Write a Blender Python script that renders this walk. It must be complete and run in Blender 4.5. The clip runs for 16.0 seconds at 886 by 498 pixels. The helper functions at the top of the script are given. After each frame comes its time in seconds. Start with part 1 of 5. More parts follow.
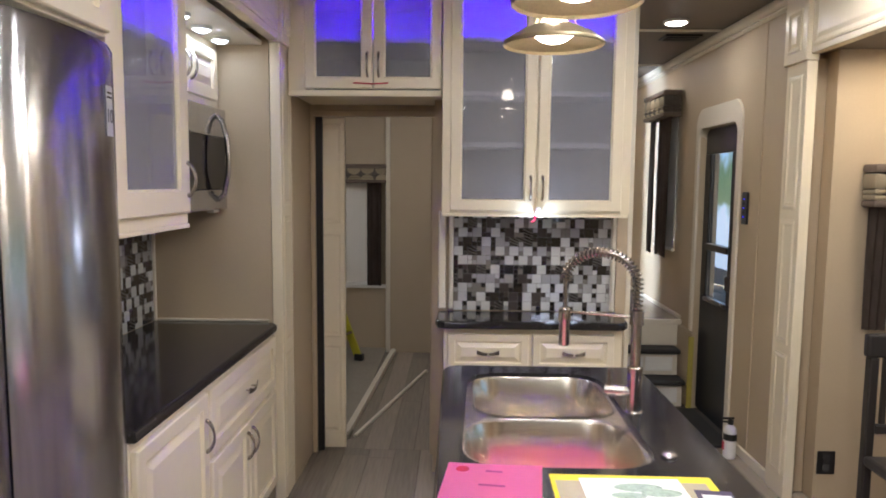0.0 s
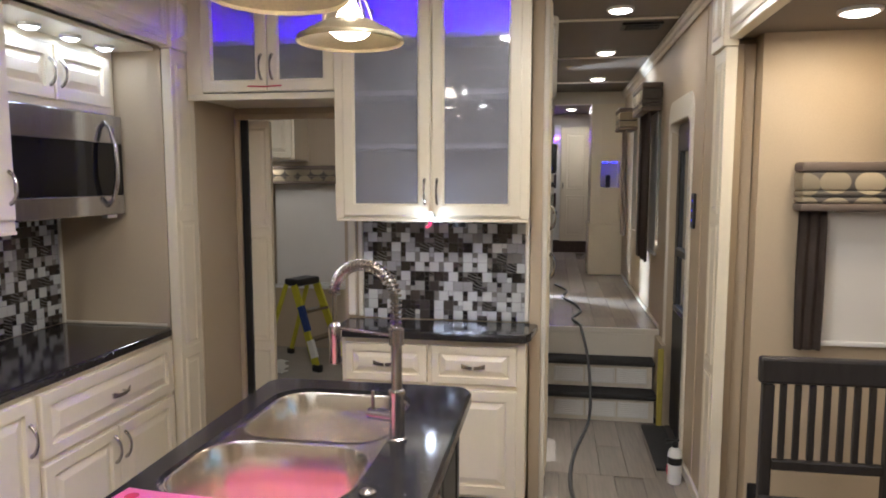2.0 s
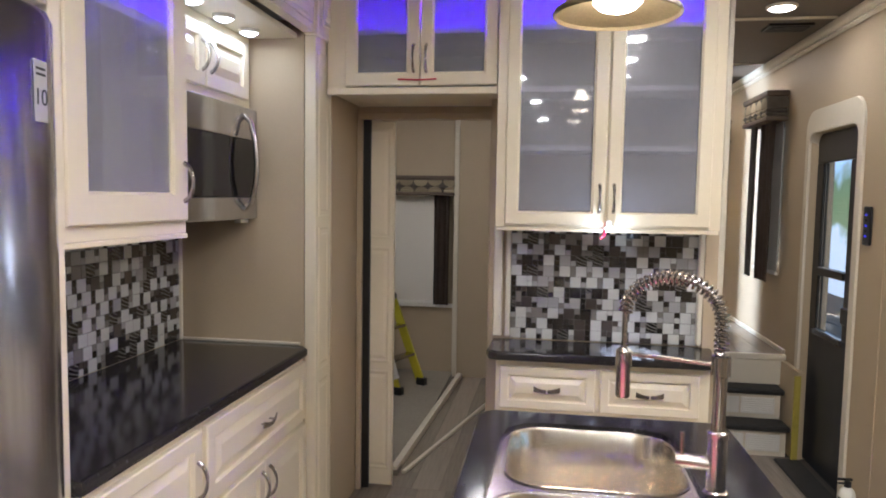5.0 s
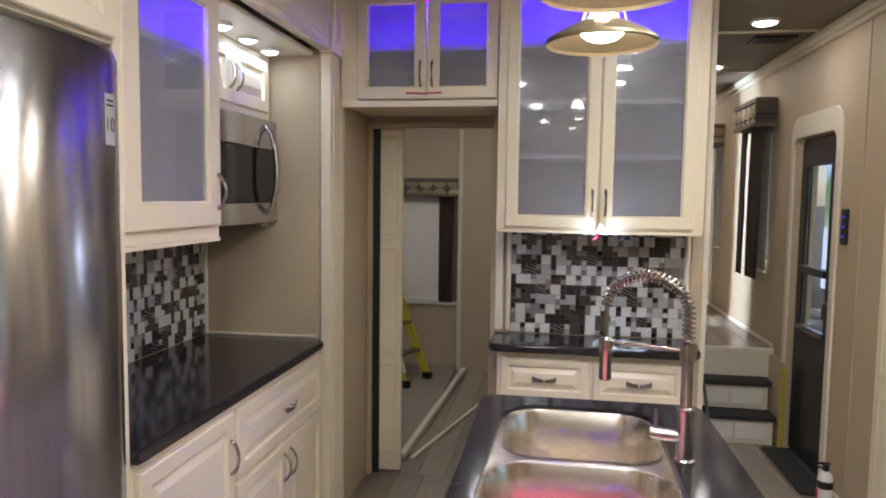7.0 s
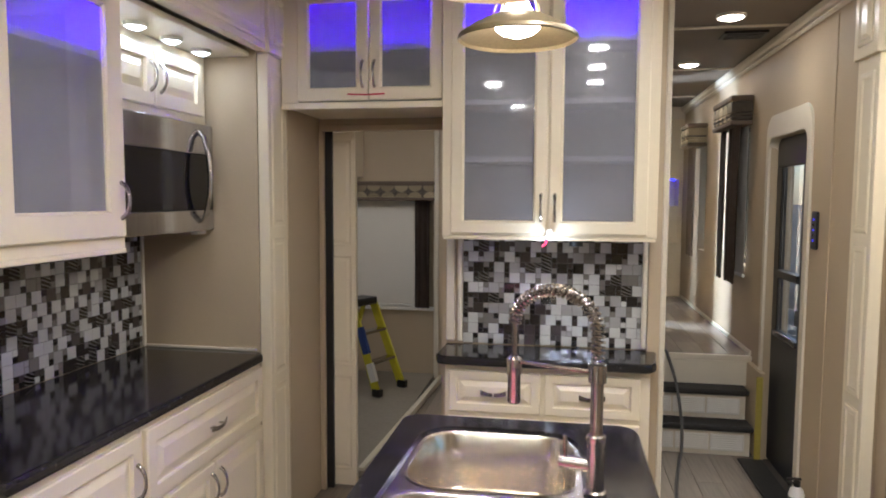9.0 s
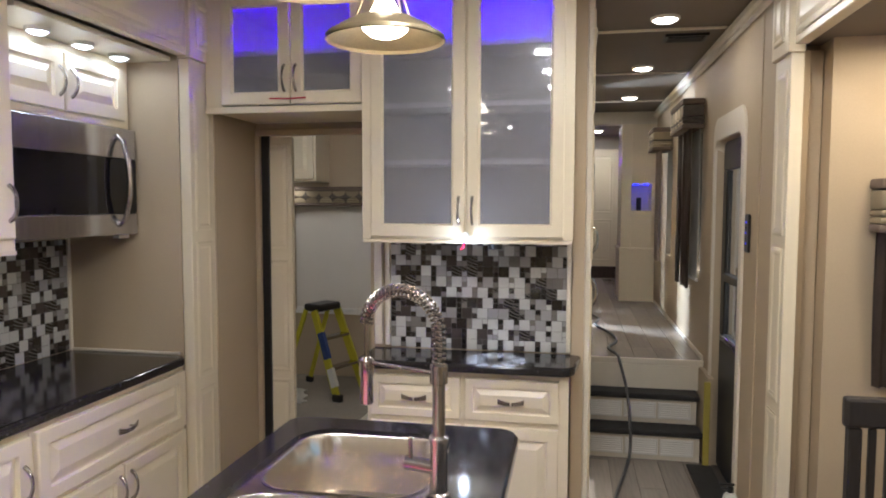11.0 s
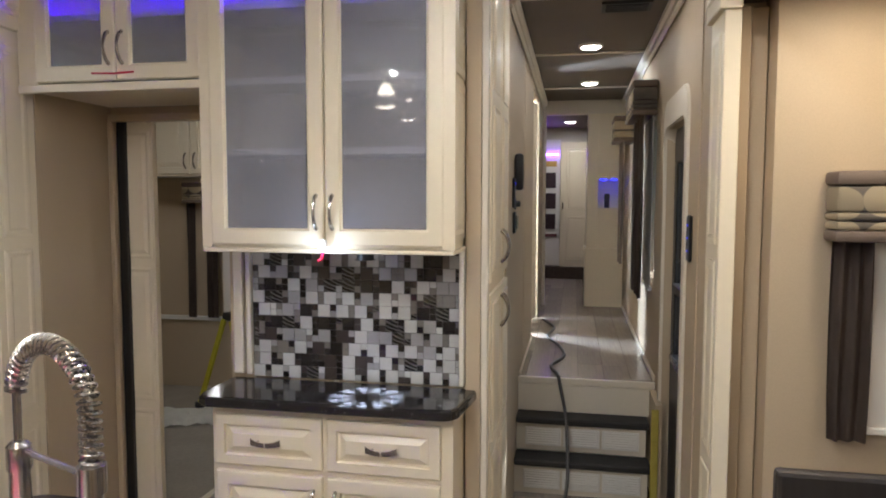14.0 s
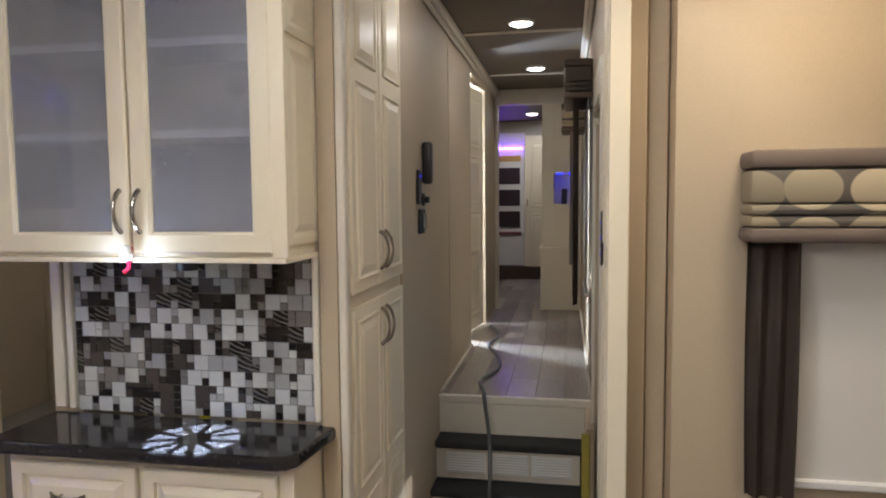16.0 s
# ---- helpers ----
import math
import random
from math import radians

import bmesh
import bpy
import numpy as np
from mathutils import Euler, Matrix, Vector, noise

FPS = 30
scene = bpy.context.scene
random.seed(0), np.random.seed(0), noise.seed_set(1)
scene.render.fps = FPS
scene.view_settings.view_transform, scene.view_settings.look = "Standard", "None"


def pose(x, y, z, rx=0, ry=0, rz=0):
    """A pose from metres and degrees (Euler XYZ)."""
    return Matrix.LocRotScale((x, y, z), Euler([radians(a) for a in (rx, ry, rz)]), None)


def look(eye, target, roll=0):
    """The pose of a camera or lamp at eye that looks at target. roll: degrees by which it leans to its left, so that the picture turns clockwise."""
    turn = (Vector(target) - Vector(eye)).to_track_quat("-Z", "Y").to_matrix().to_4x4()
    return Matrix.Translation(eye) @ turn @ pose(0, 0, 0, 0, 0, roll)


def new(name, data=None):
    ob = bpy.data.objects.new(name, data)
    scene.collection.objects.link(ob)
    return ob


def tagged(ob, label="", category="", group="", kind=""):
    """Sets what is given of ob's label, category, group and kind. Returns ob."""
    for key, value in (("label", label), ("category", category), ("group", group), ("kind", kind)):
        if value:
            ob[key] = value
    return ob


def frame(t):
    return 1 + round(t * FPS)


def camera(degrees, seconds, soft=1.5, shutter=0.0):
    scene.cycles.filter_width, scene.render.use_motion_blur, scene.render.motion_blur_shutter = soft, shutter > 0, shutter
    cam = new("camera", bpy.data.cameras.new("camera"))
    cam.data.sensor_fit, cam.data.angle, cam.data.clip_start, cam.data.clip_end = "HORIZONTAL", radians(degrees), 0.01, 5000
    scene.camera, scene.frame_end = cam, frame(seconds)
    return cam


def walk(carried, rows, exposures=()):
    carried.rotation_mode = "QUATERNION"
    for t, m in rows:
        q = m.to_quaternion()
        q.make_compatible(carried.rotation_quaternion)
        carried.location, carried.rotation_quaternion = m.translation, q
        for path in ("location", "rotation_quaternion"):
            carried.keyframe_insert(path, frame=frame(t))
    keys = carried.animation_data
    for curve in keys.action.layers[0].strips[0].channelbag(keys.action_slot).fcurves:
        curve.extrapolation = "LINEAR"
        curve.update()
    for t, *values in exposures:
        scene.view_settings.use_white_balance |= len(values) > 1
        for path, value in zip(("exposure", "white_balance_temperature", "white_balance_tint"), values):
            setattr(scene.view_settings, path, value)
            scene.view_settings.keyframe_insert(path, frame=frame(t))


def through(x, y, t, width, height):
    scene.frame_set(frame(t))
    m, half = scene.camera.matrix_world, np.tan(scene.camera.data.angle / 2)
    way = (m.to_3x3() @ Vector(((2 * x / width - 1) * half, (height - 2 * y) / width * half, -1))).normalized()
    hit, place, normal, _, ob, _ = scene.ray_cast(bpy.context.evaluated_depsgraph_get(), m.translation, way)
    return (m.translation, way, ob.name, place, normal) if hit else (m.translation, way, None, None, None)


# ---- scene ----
cam = camera(66.0, 16.0, soft=1.9)
PATH = [
    (0, (0.091, 0.663, 1.59), (0.051, 2.653, 1.396), 0.5),
    (0.5, (0.288, 0.61, 1.592), (0.17, 2.597, 1.402), 0.3),
    (1, (0.507, 0.75, 1.577), (0.314, 2.731, 1.382), 0.3),
    (1.5, (0.777, 0.842, 1.597), (0.518, 2.815, 1.397), 0.1),
    (2, (1.038, 0.887, 1.621), (0.72, 2.851, 1.419), -0.0),
    (2.5, (1.079, 0.907, 1.627), (0.773, 2.875, 1.439), 0.1),
    (3, (0.917, 0.934, 1.621), (0.655, 2.91, 1.458), 0.3),
    (3.5, (0.724, 0.958, 1.629), (0.477, 2.936, 1.47), 0.6),
    (4, (0.568, 0.942, 1.615), (0.3, 2.918, 1.462), 0.8),
    (4.5, (0.41, 0.965, 1.589), (0.117, 2.938, 1.442), 0.8),
    (5, (0.24, 1.1, 1.557), (-0.063, 3.072, 1.409), 0.9),
    (7.5, (0.304, 0.829, 1.613), (-0.021, 2.797, 1.457), 0.6),
    (8, (0.455, 0.84, 1.646), (0.102, 2.802, 1.487), 0.4),
    (8.5, (0.463, 0.943, 1.631), (0.115, 2.907, 1.478), 0.3),
    (9, (0.534, 1.047, 1.606), (0.194, 3.012, 1.457), 0.3),
    (9.5, (0.726, 1.09, 1.594), (0.365, 3.052, 1.444), 0.2),
    (12, (0.962, 1.179, 1.588), (0.593, 3.142, 1.486), 0.2),
    (12.5, (1.038, 1.393, 1.57), (0.693, 3.361, 1.478), 0.2),
    (13, (1.223, 1.506, 1.554), (0.863, 3.47, 1.428), 0.0),
    (13.5, (1.321, 1.665, 1.582), (0.945, 3.625, 1.445), -0.0),
    (14, (1.316, 1.792, 1.609), (0.939, 3.751, 1.466), 0.1),
    (14.5, (1.395, 1.888, 1.605), (0.998, 3.843, 1.461), 0.1),
    (15, (1.497, 2.078, 1.58), (1.14, 4.04, 1.437), -0.1),
    (15.5, (1.602, 2.233, 1.575), (1.257, 4.197, 1.431), -0.4),
    (16, (1.656, 2.319, 1.594), (1.297, 4.281, 1.447), -0.5),
]
walk(cam, [(t, look(eye, target, roll)) for t, eye, target, roll in PATH],
     [(0.0, 0.06, 5640, 10), (2.0, 0.07, 5580, 10), (5.0, 0.25, 5600, 10), (7.5, 0.08, 5680, 9), (9.0, 0.13, 5680, 9), (12.0, 0.06, 5660, 9), (14.5, -0.02, 5580, 9), (16.0, -0.14, 5540, 9)])

# ---- world and lights ----
world = bpy.data.worlds.new("world")
scene.world = world
world.use_nodes = True
sky = world.node_tree.nodes.new("ShaderNodeTexSky")
sky.sky_type = "NISHITA"
sky.sun_disc = False
sky.sun_elevation = radians(42)
sky.sun_rotation = radians(70)
world.node_tree.links.new(sky.outputs[0], world.node_tree.nodes["Background"].inputs[0])
world.node_tree.nodes["Background"].inputs[1].default_value = 0.12
sun = new("sun", bpy.data.lights.new("sun", "SUN"))
sun.data.energy, sun.data.angle, sun.data.color = 3.0, radians(0.5), (1.0, 0.95, 0.88)
sun.matrix_world = look((8, 3, 9), (0, 0, 0))
PUCK_WATTS, NOOK_WATTS = 9.0, 0.25


def disk_lamp(x, y, z, watts, size=0.09, colour=(1.0, 0.905, 0.78)):
    lamp = new("lamp_light", bpy.data.lights.new("lamp_light", "AREA"))
    lamp.data.shape, lamp.data.size, lamp.data.energy, lamp.data.color = "DISK", size, watts, colour
    lamp.matrix_world = pose(x, y, z)
    return lamp


# ---- materials ----
def material(name, base, rough=0.5, metal=0.0, vary=0.08, scale=6.0, grain=60.0, bump=0.05, stretch=(1, 1, 1), spec=0.5, coat=0.0,
             random=0.0, dark=None):
    """Paint, cloth, wood or metal: base colour varied at two scales, with fine relief."""
    m = bpy.data.materials.new(name)
    m.use_nodes = True
    n, l = m.node_tree.nodes, m.node_tree.links
    b = n["Principled BSDF"]
    b.inputs["Roughness"].default_value, b.inputs["Metallic"].default_value = rough, metal
    b.inputs["Specular IOR Level"].default_value, b.inputs["Coat Weight"].default_value = spec, coat
    b.inputs["Coat Roughness"].default_value = 0.03
    at, mp = n.new("ShaderNodeTexCoord"), n.new("ShaderNodeMapping")
    mp.inputs["Scale"].default_value = stretch
    l.new(at.outputs["Object"], mp.inputs["Vector"])
    big, fine = n.new("ShaderNodeTexNoise"), n.new("ShaderNodeTexNoise")
    big.inputs["Scale"].default_value, fine.inputs["Scale"].default_value = scale, grain
    big.inputs["Detail"].default_value, fine.inputs["Detail"].default_value = 3, 4
    l.new(mp.outputs[0], big.inputs["Vector"]), l.new(mp.outputs[0], fine.inputs["Vector"])
    add = n.new("ShaderNodeMath")
    add.operation = "ADD"
    l.new(big.outputs["Fac"], add.inputs[0]), l.new(fine.outputs["Fac"], add.inputs[1])
    last = add
    if random:
        info, mul = n.new("ShaderNodeObjectInfo"), n.new("ShaderNodeMath")
        mul.operation = "MULTIPLY_ADD"
        mul.inputs[1].default_value = random
        l.new(info.outputs["Random"], mul.inputs[0]), l.new(add.outputs[0], mul.inputs[2])
        last = mul
    span, ramp = n.new("ShaderNodeMapRange"), n.new("ShaderNodeMix")
    span.inputs[1].default_value, span.inputs[2].default_value = 0.65, 1.35 + random
    l.new(last.outputs[0], span.inputs[0])
    ramp.data_type = "RGBA"
    low = dark or [c * (1 - vary) for c in base]
    high = base if dark else [min(1, c * (1 + vary)) for c in base]
    ramp.inputs[6].default_value, ramp.inputs[7].default_value = (*low, 1), (*high, 1)
    l.new(span.outputs[0], ramp.inputs[0]), l.new(ramp.outputs[2], b.inputs["Base Color"])
    if bump:
        bp = n.new("ShaderNodeBump")
        bp.inputs["Strength"].default_value, bp.inputs["Distance"].default_value = bump, 0.002
        l.new(fine.outputs["Fac"], bp.inputs["Height"]), l.new(bp.outputs[0], b.inputs["Normal"])
    return m


def glow(name, colour, strength):
    m = bpy.data.materials.new(name)
    m.use_nodes = True
    b = m.node_tree.nodes["Principled BSDF"]
    b.inputs["Base Color"].default_value = (*colour, 1)
    b.inputs["Emission Color"].default_value, b.inputs["Emission Strength"].default_value = (*colour, 1), strength
    return m


def glass(name, colour=(1, 1, 1), rough=0.0, through=1.0, coat=0.0):
    m = material(name, colour, rough, vary=0.0, bump=0)
    b = m.node_tree.nodes["Principled BSDF"]
    b.inputs["Transmission Weight"].default_value, b.inputs["Coat Weight"].default_value = through, coat
    b.inputs["IOR"].default_value = 1.45 if rough < 0.1 else 1.25
    return m


def stone():
    """Black polished worktop with small pale flecks."""
    m = material("black_stone", (0.020, 0.018, 0.018), 0.11, vary=0.3, scale=9, grain=140, bump=0.0)
    n, l = m.node_tree.nodes, m.node_tree.links
    b, at = n["Principled BSDF"], n.new("ShaderNodeTexCoord")
    dots, near, mix = n.new("ShaderNodeTexVoronoi"), n.new("ShaderNodeMapRange"), n.new("ShaderNodeMix")
    dots.inputs["Scale"].default_value = 42
    patch, gate = n.new("ShaderNodeTexNoise"), n.new("ShaderNodeMath")
    patch.inputs["Scale"].default_value = 10
    l.new(at.outputs["Object"], dots.inputs["Vector"]), l.new(at.outputs["Object"], patch.inputs["Vector"])
    near.inputs[1].default_value, near.inputs[2].default_value, near.inputs[3].default_value, near.inputs[4].default_value = 0.10, 0.24, 0.5, 0
    l.new(dots.outputs["Distance"], near.inputs[0])
    gate.operation = "MULTIPLY"
    l.new(near.outputs[0], gate.inputs[0]), l.new(patch.outputs["Fac"], gate.inputs[1])
    old = b.inputs["Base Color"].links[0].from_socket
    mix.data_type = "RGBA"
    mix.inputs[7].default_value = (0.20, 0.19, 0.18, 1)
    l.new(gate.outputs[0], mix.inputs[0]), l.new(old, mix.inputs[6]), l.new(mix.outputs[2], b.inputs["Base Color"])
    return m


def printed_cloth():
    """Valance cloth: rows of large pale discs on a grey-brown ground."""
    m = material("printed_cloth", (0.10, 0.085, 0.07), 0.8, vary=0.2, scale=20, grain=500, bump=0.2)
    n, l = m.node_tree.nodes, m.node_tree.links
    b, at, mp = n["Principled BSDF"], n.new("ShaderNodeTexCoord"), n.new("ShaderNodeMapping")
    mp.inputs["Scale"].default_value = (1, 0.001, 1.25)
    cells, edge, mix, tone = n.new("ShaderNodeTexVoronoi"), n.new("ShaderNodeMapRange"), n.new("ShaderNodeMix"), n.new("ShaderNodeMix")
    cells.inputs["Scale"].default_value, cells.inputs["Randomness"].default_value = 8.0, 0.12
    l.new(at.outputs["Object"], mp.inputs["Vector"]), l.new(mp.outputs[0], cells.inputs["Vector"])
    edge.inputs[1].default_value, edge.inputs[2].default_value, edge.inputs[3].default_value, edge.inputs[4].default_value = 0.47, 0.5, 1, 0
    l.new(cells.outputs["Distance"], edge.inputs[0])
    old = b.inputs["Base Color"].links[0].from_socket
    tone.data_type = mix.data_type = "RGBA"
    tone.inputs[6].default_value, tone.inputs[7].default_value = (0.20, 0.165, 0.11, 1), (0.50, 0.41, 0.27, 1)
    l.new(cells.outputs["Color"], tone.inputs[0])
    l.new(edge.outputs[0], mix.inputs[0]), l.new(old, mix.inputs[6]), l.new(tone.outputs[2], mix.inputs[7])
    l.new(mix.outputs[2], b.inputs["Base Color"])
    return m


CAB = material("cream_paint", (0.79, 0.70, 0.53), 0.30, vary=0.02, scale=3, grain=40, bump=0.0)
WALL = material("taupe_vinyl", (0.48, 0.385, 0.262), 0.55, vary=0.05, scale=2, grain=220, bump=0.08)
CEIL = material("brown_ceiling", (0.17, 0.14, 0.115), 0.6, vary=0.08, scale=3, grain=200, bump=0.08)
DIM_LINING = material("dim_cabinet_lining", (0.30, 0.275, 0.25), 0.6, vary=0.06, scale=3, grain=120, bump=0.04)
TRIM = material("white_trim", (0.71, 0.65, 0.54), 0.35, vary=0.02, scale=4, grain=40, bump=0.0)
UNDER = material("floor_underlay", (0.07, 0.06, 0.05), 0.8)
STONE = stone()
STEEL = material("brushed_steel", (0.54, 0.54, 0.57), 0.20, 1.0, vary=0.16, scale=3, grain=90, bump=0.06, stretch=(1, 1, 0.04))
STEEL.node_tree.nodes["Principled BSDF"].inputs["Anisotropic"].default_value = 0.8
STEEL.node_tree.nodes["Principled BSDF"].inputs["Anisotropic Rotation"].default_value = 0.25
SINK = material("satin_steel", (0.72, 0.66, 0.56), 0.23, 1.0, vary=0.06, scale=5, grain=120, bump=0.006, stretch=(1, 1, 0.05))
NICKEL = material("satin_nickel", (0.45, 0.42, 0.39), 0.25, 1.0, vary=0.05, grain=200, bump=0.0)
DARKSTEEL = material("dark_steel", (0.06, 0.058, 0.06), 0.2, vary=0.2, bump=0.0)
BLACK = material("black_plastic", (0.012, 0.012, 0.013), 0.35, vary=0.2, bump=0.05)
NAVY = material("blue_black_door_skin", (0.018, 0.020, 0.028), 0.4, vary=0.25, scale=5, grain=180, bump=0.08)
BLACKGLASS = material("black_glass", (0.006, 0.006, 0.007), 0.05, vary=0.2, bump=0.0)
CLOTH = material("brown_curtain", (0.092, 0.066, 0.053), 0.75, vary=0.25, scale=9, grain=400, bump=0.2)
TAUPE = material("taupe_piping", (0.15, 0.112, 0.086), 0.75, vary=0.15, scale=9, grain=400, bump=0.2)
SHEER = material("pale_taupe_curtain", (0.30, 0.235, 0.19), 0.75, vary=0.15, scale=9, grain=400, bump=0.2)
PRINT = printed_cloth()
SHADE = material("white_roller_cloth", (0.72, 0.68, 0.62), 0.8, vary=0.04, scale=3, grain=500, bump=0.1)
WOODBLACK = material("dark_stained_wood", (0.03, 0.025, 0.022), 0.4, vary=0.3, scale=6, grain=60, bump=0.06, stretch=(1, 1, 0.1))
YELLOW = material("yellow_fibreglass", (0.55, 0.50, 0.03), 0.45, vary=0.1, bump=0.05)
LIGHTGREY = material("pale_grey_sheet", (0.27, 0.24, 0.195), 0.6, vary=0.12, scale=4, grain=40, bump=0.05)
RUBBER = material("black_tread", (0.02, 0.019, 0.019), 0.7, vary=0.3, scale=30, grain=200, bump=0.3)
CABLE = material("grey_cable", (0.075, 0.072, 0.07), 0.5, vary=0.1, bump=0.0)
BRASS = material("aged_bronze_shade", (0.30, 0.24, 0.145), 0.38, 0.55, vary=0.15, scale=8, grain=120, bump=0.05)
WHITE = material("white_enamel", (0.8, 0.78, 0.74), 0.3, vary=0.03, bump=0.02)
PINK = material("pink_paper", (0.98, 0.22, 0.46), 0.7, vary=0.03, bump=0.02)
PAPER = material("white_paper", (0.80, 0.78, 0.72), 0.7, vary=0.05, scale=15, bump=0.02)
FOLDER = material("yellow_paper", (0.75, 0.60, 0.02), 0.6, vary=0.05, bump=0.02)
RED = material("red_ribbon", (0.55, 0.01, 0.05), 0.5, vary=0.05, bump=0.02)
TAPE = material("blue_label", (0.02, 0.05, 0.20), 0.5, vary=0.1, bump=0.0)
PLANK = material("grey_oak_plank", (0.42, 0.36, 0.295), 0.24, vary=0.1, scale=5, grain=70, bump=0.08, stretch=(1, 0.07, 1), random=0.9,
                 dark=(0.19, 0.163, 0.135))
FROST = glass("frosted_glass", (0.40, 0.40, 0.45), 0.24, 0.66, 1.0)
CLEAR = glass("clear_glass", (0.95, 0.97, 1.0), 0.0)
LENS = glow("lamp_lens", (1.0, 0.88, 0.74), 26.0)
COOL = glow("cool_lamp_lens", (0.86, 0.93, 1.0), 14.0)
BULB = glow("bulb", (1.0, 0.82, 0.58), 34.0)
BLUE = glow("blue_strip", (0.055, 0.0, 1.0), 215.0)
PANEL_BLUE = glow("lit_display", (0.05, 0.06, 1.0), 0.7)


# ---- mesh helpers ----
def finish(name, bm, mat, smooth=False):
    bmesh.ops.recalc_face_normals(bm, faces=bm.faces)
    me = bpy.data.meshes.new(name)
    bm.to_mesh(me)
    bm.free()
    me.materials.append(mat)
    if smooth:
        me.polygons.foreach_set("use_smooth", [True] * len(me.polygons))
        me.set_sharp_from_angle(angle=radians(38))
    return me


def part(name, bm, mat, parent, label="", m=None, smooth=False):
    ob = new(name, finish(name, bm, mat, smooth))
    ob.parent = parent
    if m is not None:
        ob.matrix_local = m
    return tagged(ob, label)


def thing(name, m, label, category, group="", kind=""):
    ob = new(name)
    ob.empty_display_size = 0.1
    ob.matrix_world = m
    return tagged(ob, label, category, group, kind)


def solid(name, bm, mat, label="", category="", kind="structure", m=None, smooth=False, group=""):
    ob = new(name, finish(name, bm, mat, smooth))
    if m is not None:
        ob.matrix_world = m
    return tagged(ob, label, category, group, kind)


def box(x0, x1, y0, y1, z0, z1, bevel=0.0, bm=None, seg=1):
    bm = bm or bmesh.new()
    made = bmesh.ops.create_cube(bm, size=1, matrix=Matrix.LocRotScale(((x0 + x1) / 2, (y0 + y1) / 2, (z0 + z1) / 2), None,
                                                                     (x1 - x0, y1 - y0, z1 - z0)))
    if bevel:
        edges = list({e for v in made["verts"] for e in v.link_edges})
        bmesh.ops.bevel(bm, geom=edges, offset=bevel, segments=seg, affect="EDGES", profile=0.5)
    return bm


def rings(w, h, steps, hole=False, bm=None, x=0.0, z=0.0):
    """A cabinet front w by h, its lower left corner at x, z, facing -y: rings of (inset, depth), closed by a field or left open for glass."""
    bm = bm or bmesh.new()
    loops = []
    for inset, y in steps:
        loops.append([bm.verts.new((x + a, y, z + b)) for a, b in ((inset, inset), (w - inset, inset), (w - inset, h - inset), (inset, h - inset))])
    for a, b in zip(loops, loops[1:]):
        for i in range(4):
            bm.faces.new((a[i], a[(i + 1) % 4], b[(i + 1) % 4], b[i]))
    if hole:
        for i in range(4):
            bm.faces.new((loops[-1][i], loops[-1][(i + 1) % 4], loops[0][(i + 1) % 4], loops[0][i]))
    else:
        bm.faces.new(loops[-1]), bm.faces.new(loops[0][::-1])
    return bm


RAISED = ((0, 0), (0, -0.016), (0.004, -0.02), (0.048, -0.02), (0.051, -0.007), (0.059, -0.007), (0.090, -0.019))
SLIM = ((0, 0), (0, -0.016), (0.004, -0.02), (0.036, -0.02), (0.039, -0.007), (0.046, -0.007), (0.069, -0.019))
OPENED = ((0, 0), (0, -0.018), (0.005, -0.022), (0.05, -0.022), (0.055, -0.015), (0.058, -0.015), (0.058, 0))


def tube(points, radius, sides=8, bm=None, cap=True, radii=None):
    bm = bm or bmesh.new()
    pts = [Vector(p) for p in points]
    up, last = Vector((0.12, 0.31, 0.94)), None
    for i, p in enumerate(pts):
        way = (pts[min(i + 1, len(pts) - 1)] - pts[max(i - 1, 0)]).normalized()
        side = way.cross(up)
        if side.length < 1e-3:
            side = way.cross(Vector((1, 0, 0)))
        side.normalize()
        up = side.cross(way).normalized()
        r = radii[i] if radii else radius
        loop = [bm.verts.new(p + (side * math.cos(a) + up * math.sin(a)) * r) for a in (2 * math.pi * k / sides for k in range(sides))]
        if last:
            for k in range(sides):
                bm.faces.new((last[k], last[(k + 1) % sides], loop[(k + 1) % sides], loop[k]))
        elif cap:
            bm.faces.new(loop[::-1])
        last = loop
    if cap:
        bm.faces.new(last)
    return bm


def lathe(profile, sides=32, bm=None, at=(0, 0, 0), cap=False):
    """Turns (radius, height) pairs round the z axis."""
    bm = bm or bmesh.new()
    last = None
    for r, z in profile:
        loop = [bm.verts.new((at[0] + r * math.cos(a), at[1] + r * math.sin(a), at[2] + z)) for a in (2 * math.pi * k / sides for k in range(sides))]
        if last:
            for k in range(sides):
                bm.faces.new((last[k], last[(k + 1) % sides], loop[(k + 1) % sides], loop[k]))
        elif cap:
            bm.faces.new(loop[::-1])
        last = loop
    if cap:
        bm.faces.new(last)
    return bm


def arch_handle(parent, x, z, length=0.115, upright=True, y=-0.02):
    """A bowed bar pull on two feet, thicker at its ends."""
    pts, radii = [], []
    for i in range(13):
        s = i / 12
        out = y - 0.030 * math.sin(math.pi * s) ** 0.6
        along = (s - 0.5) * length
        pts.append((x, out, z + along) if upright else (x + along, out, z))
        radii.append(0.0045 + 0.003 * abs(2 * s - 1))
    return part("handle", tube(pts, 0.005, 8, radii=radii), NICKEL, parent, "bowed satin nickel handle", smooth=True)


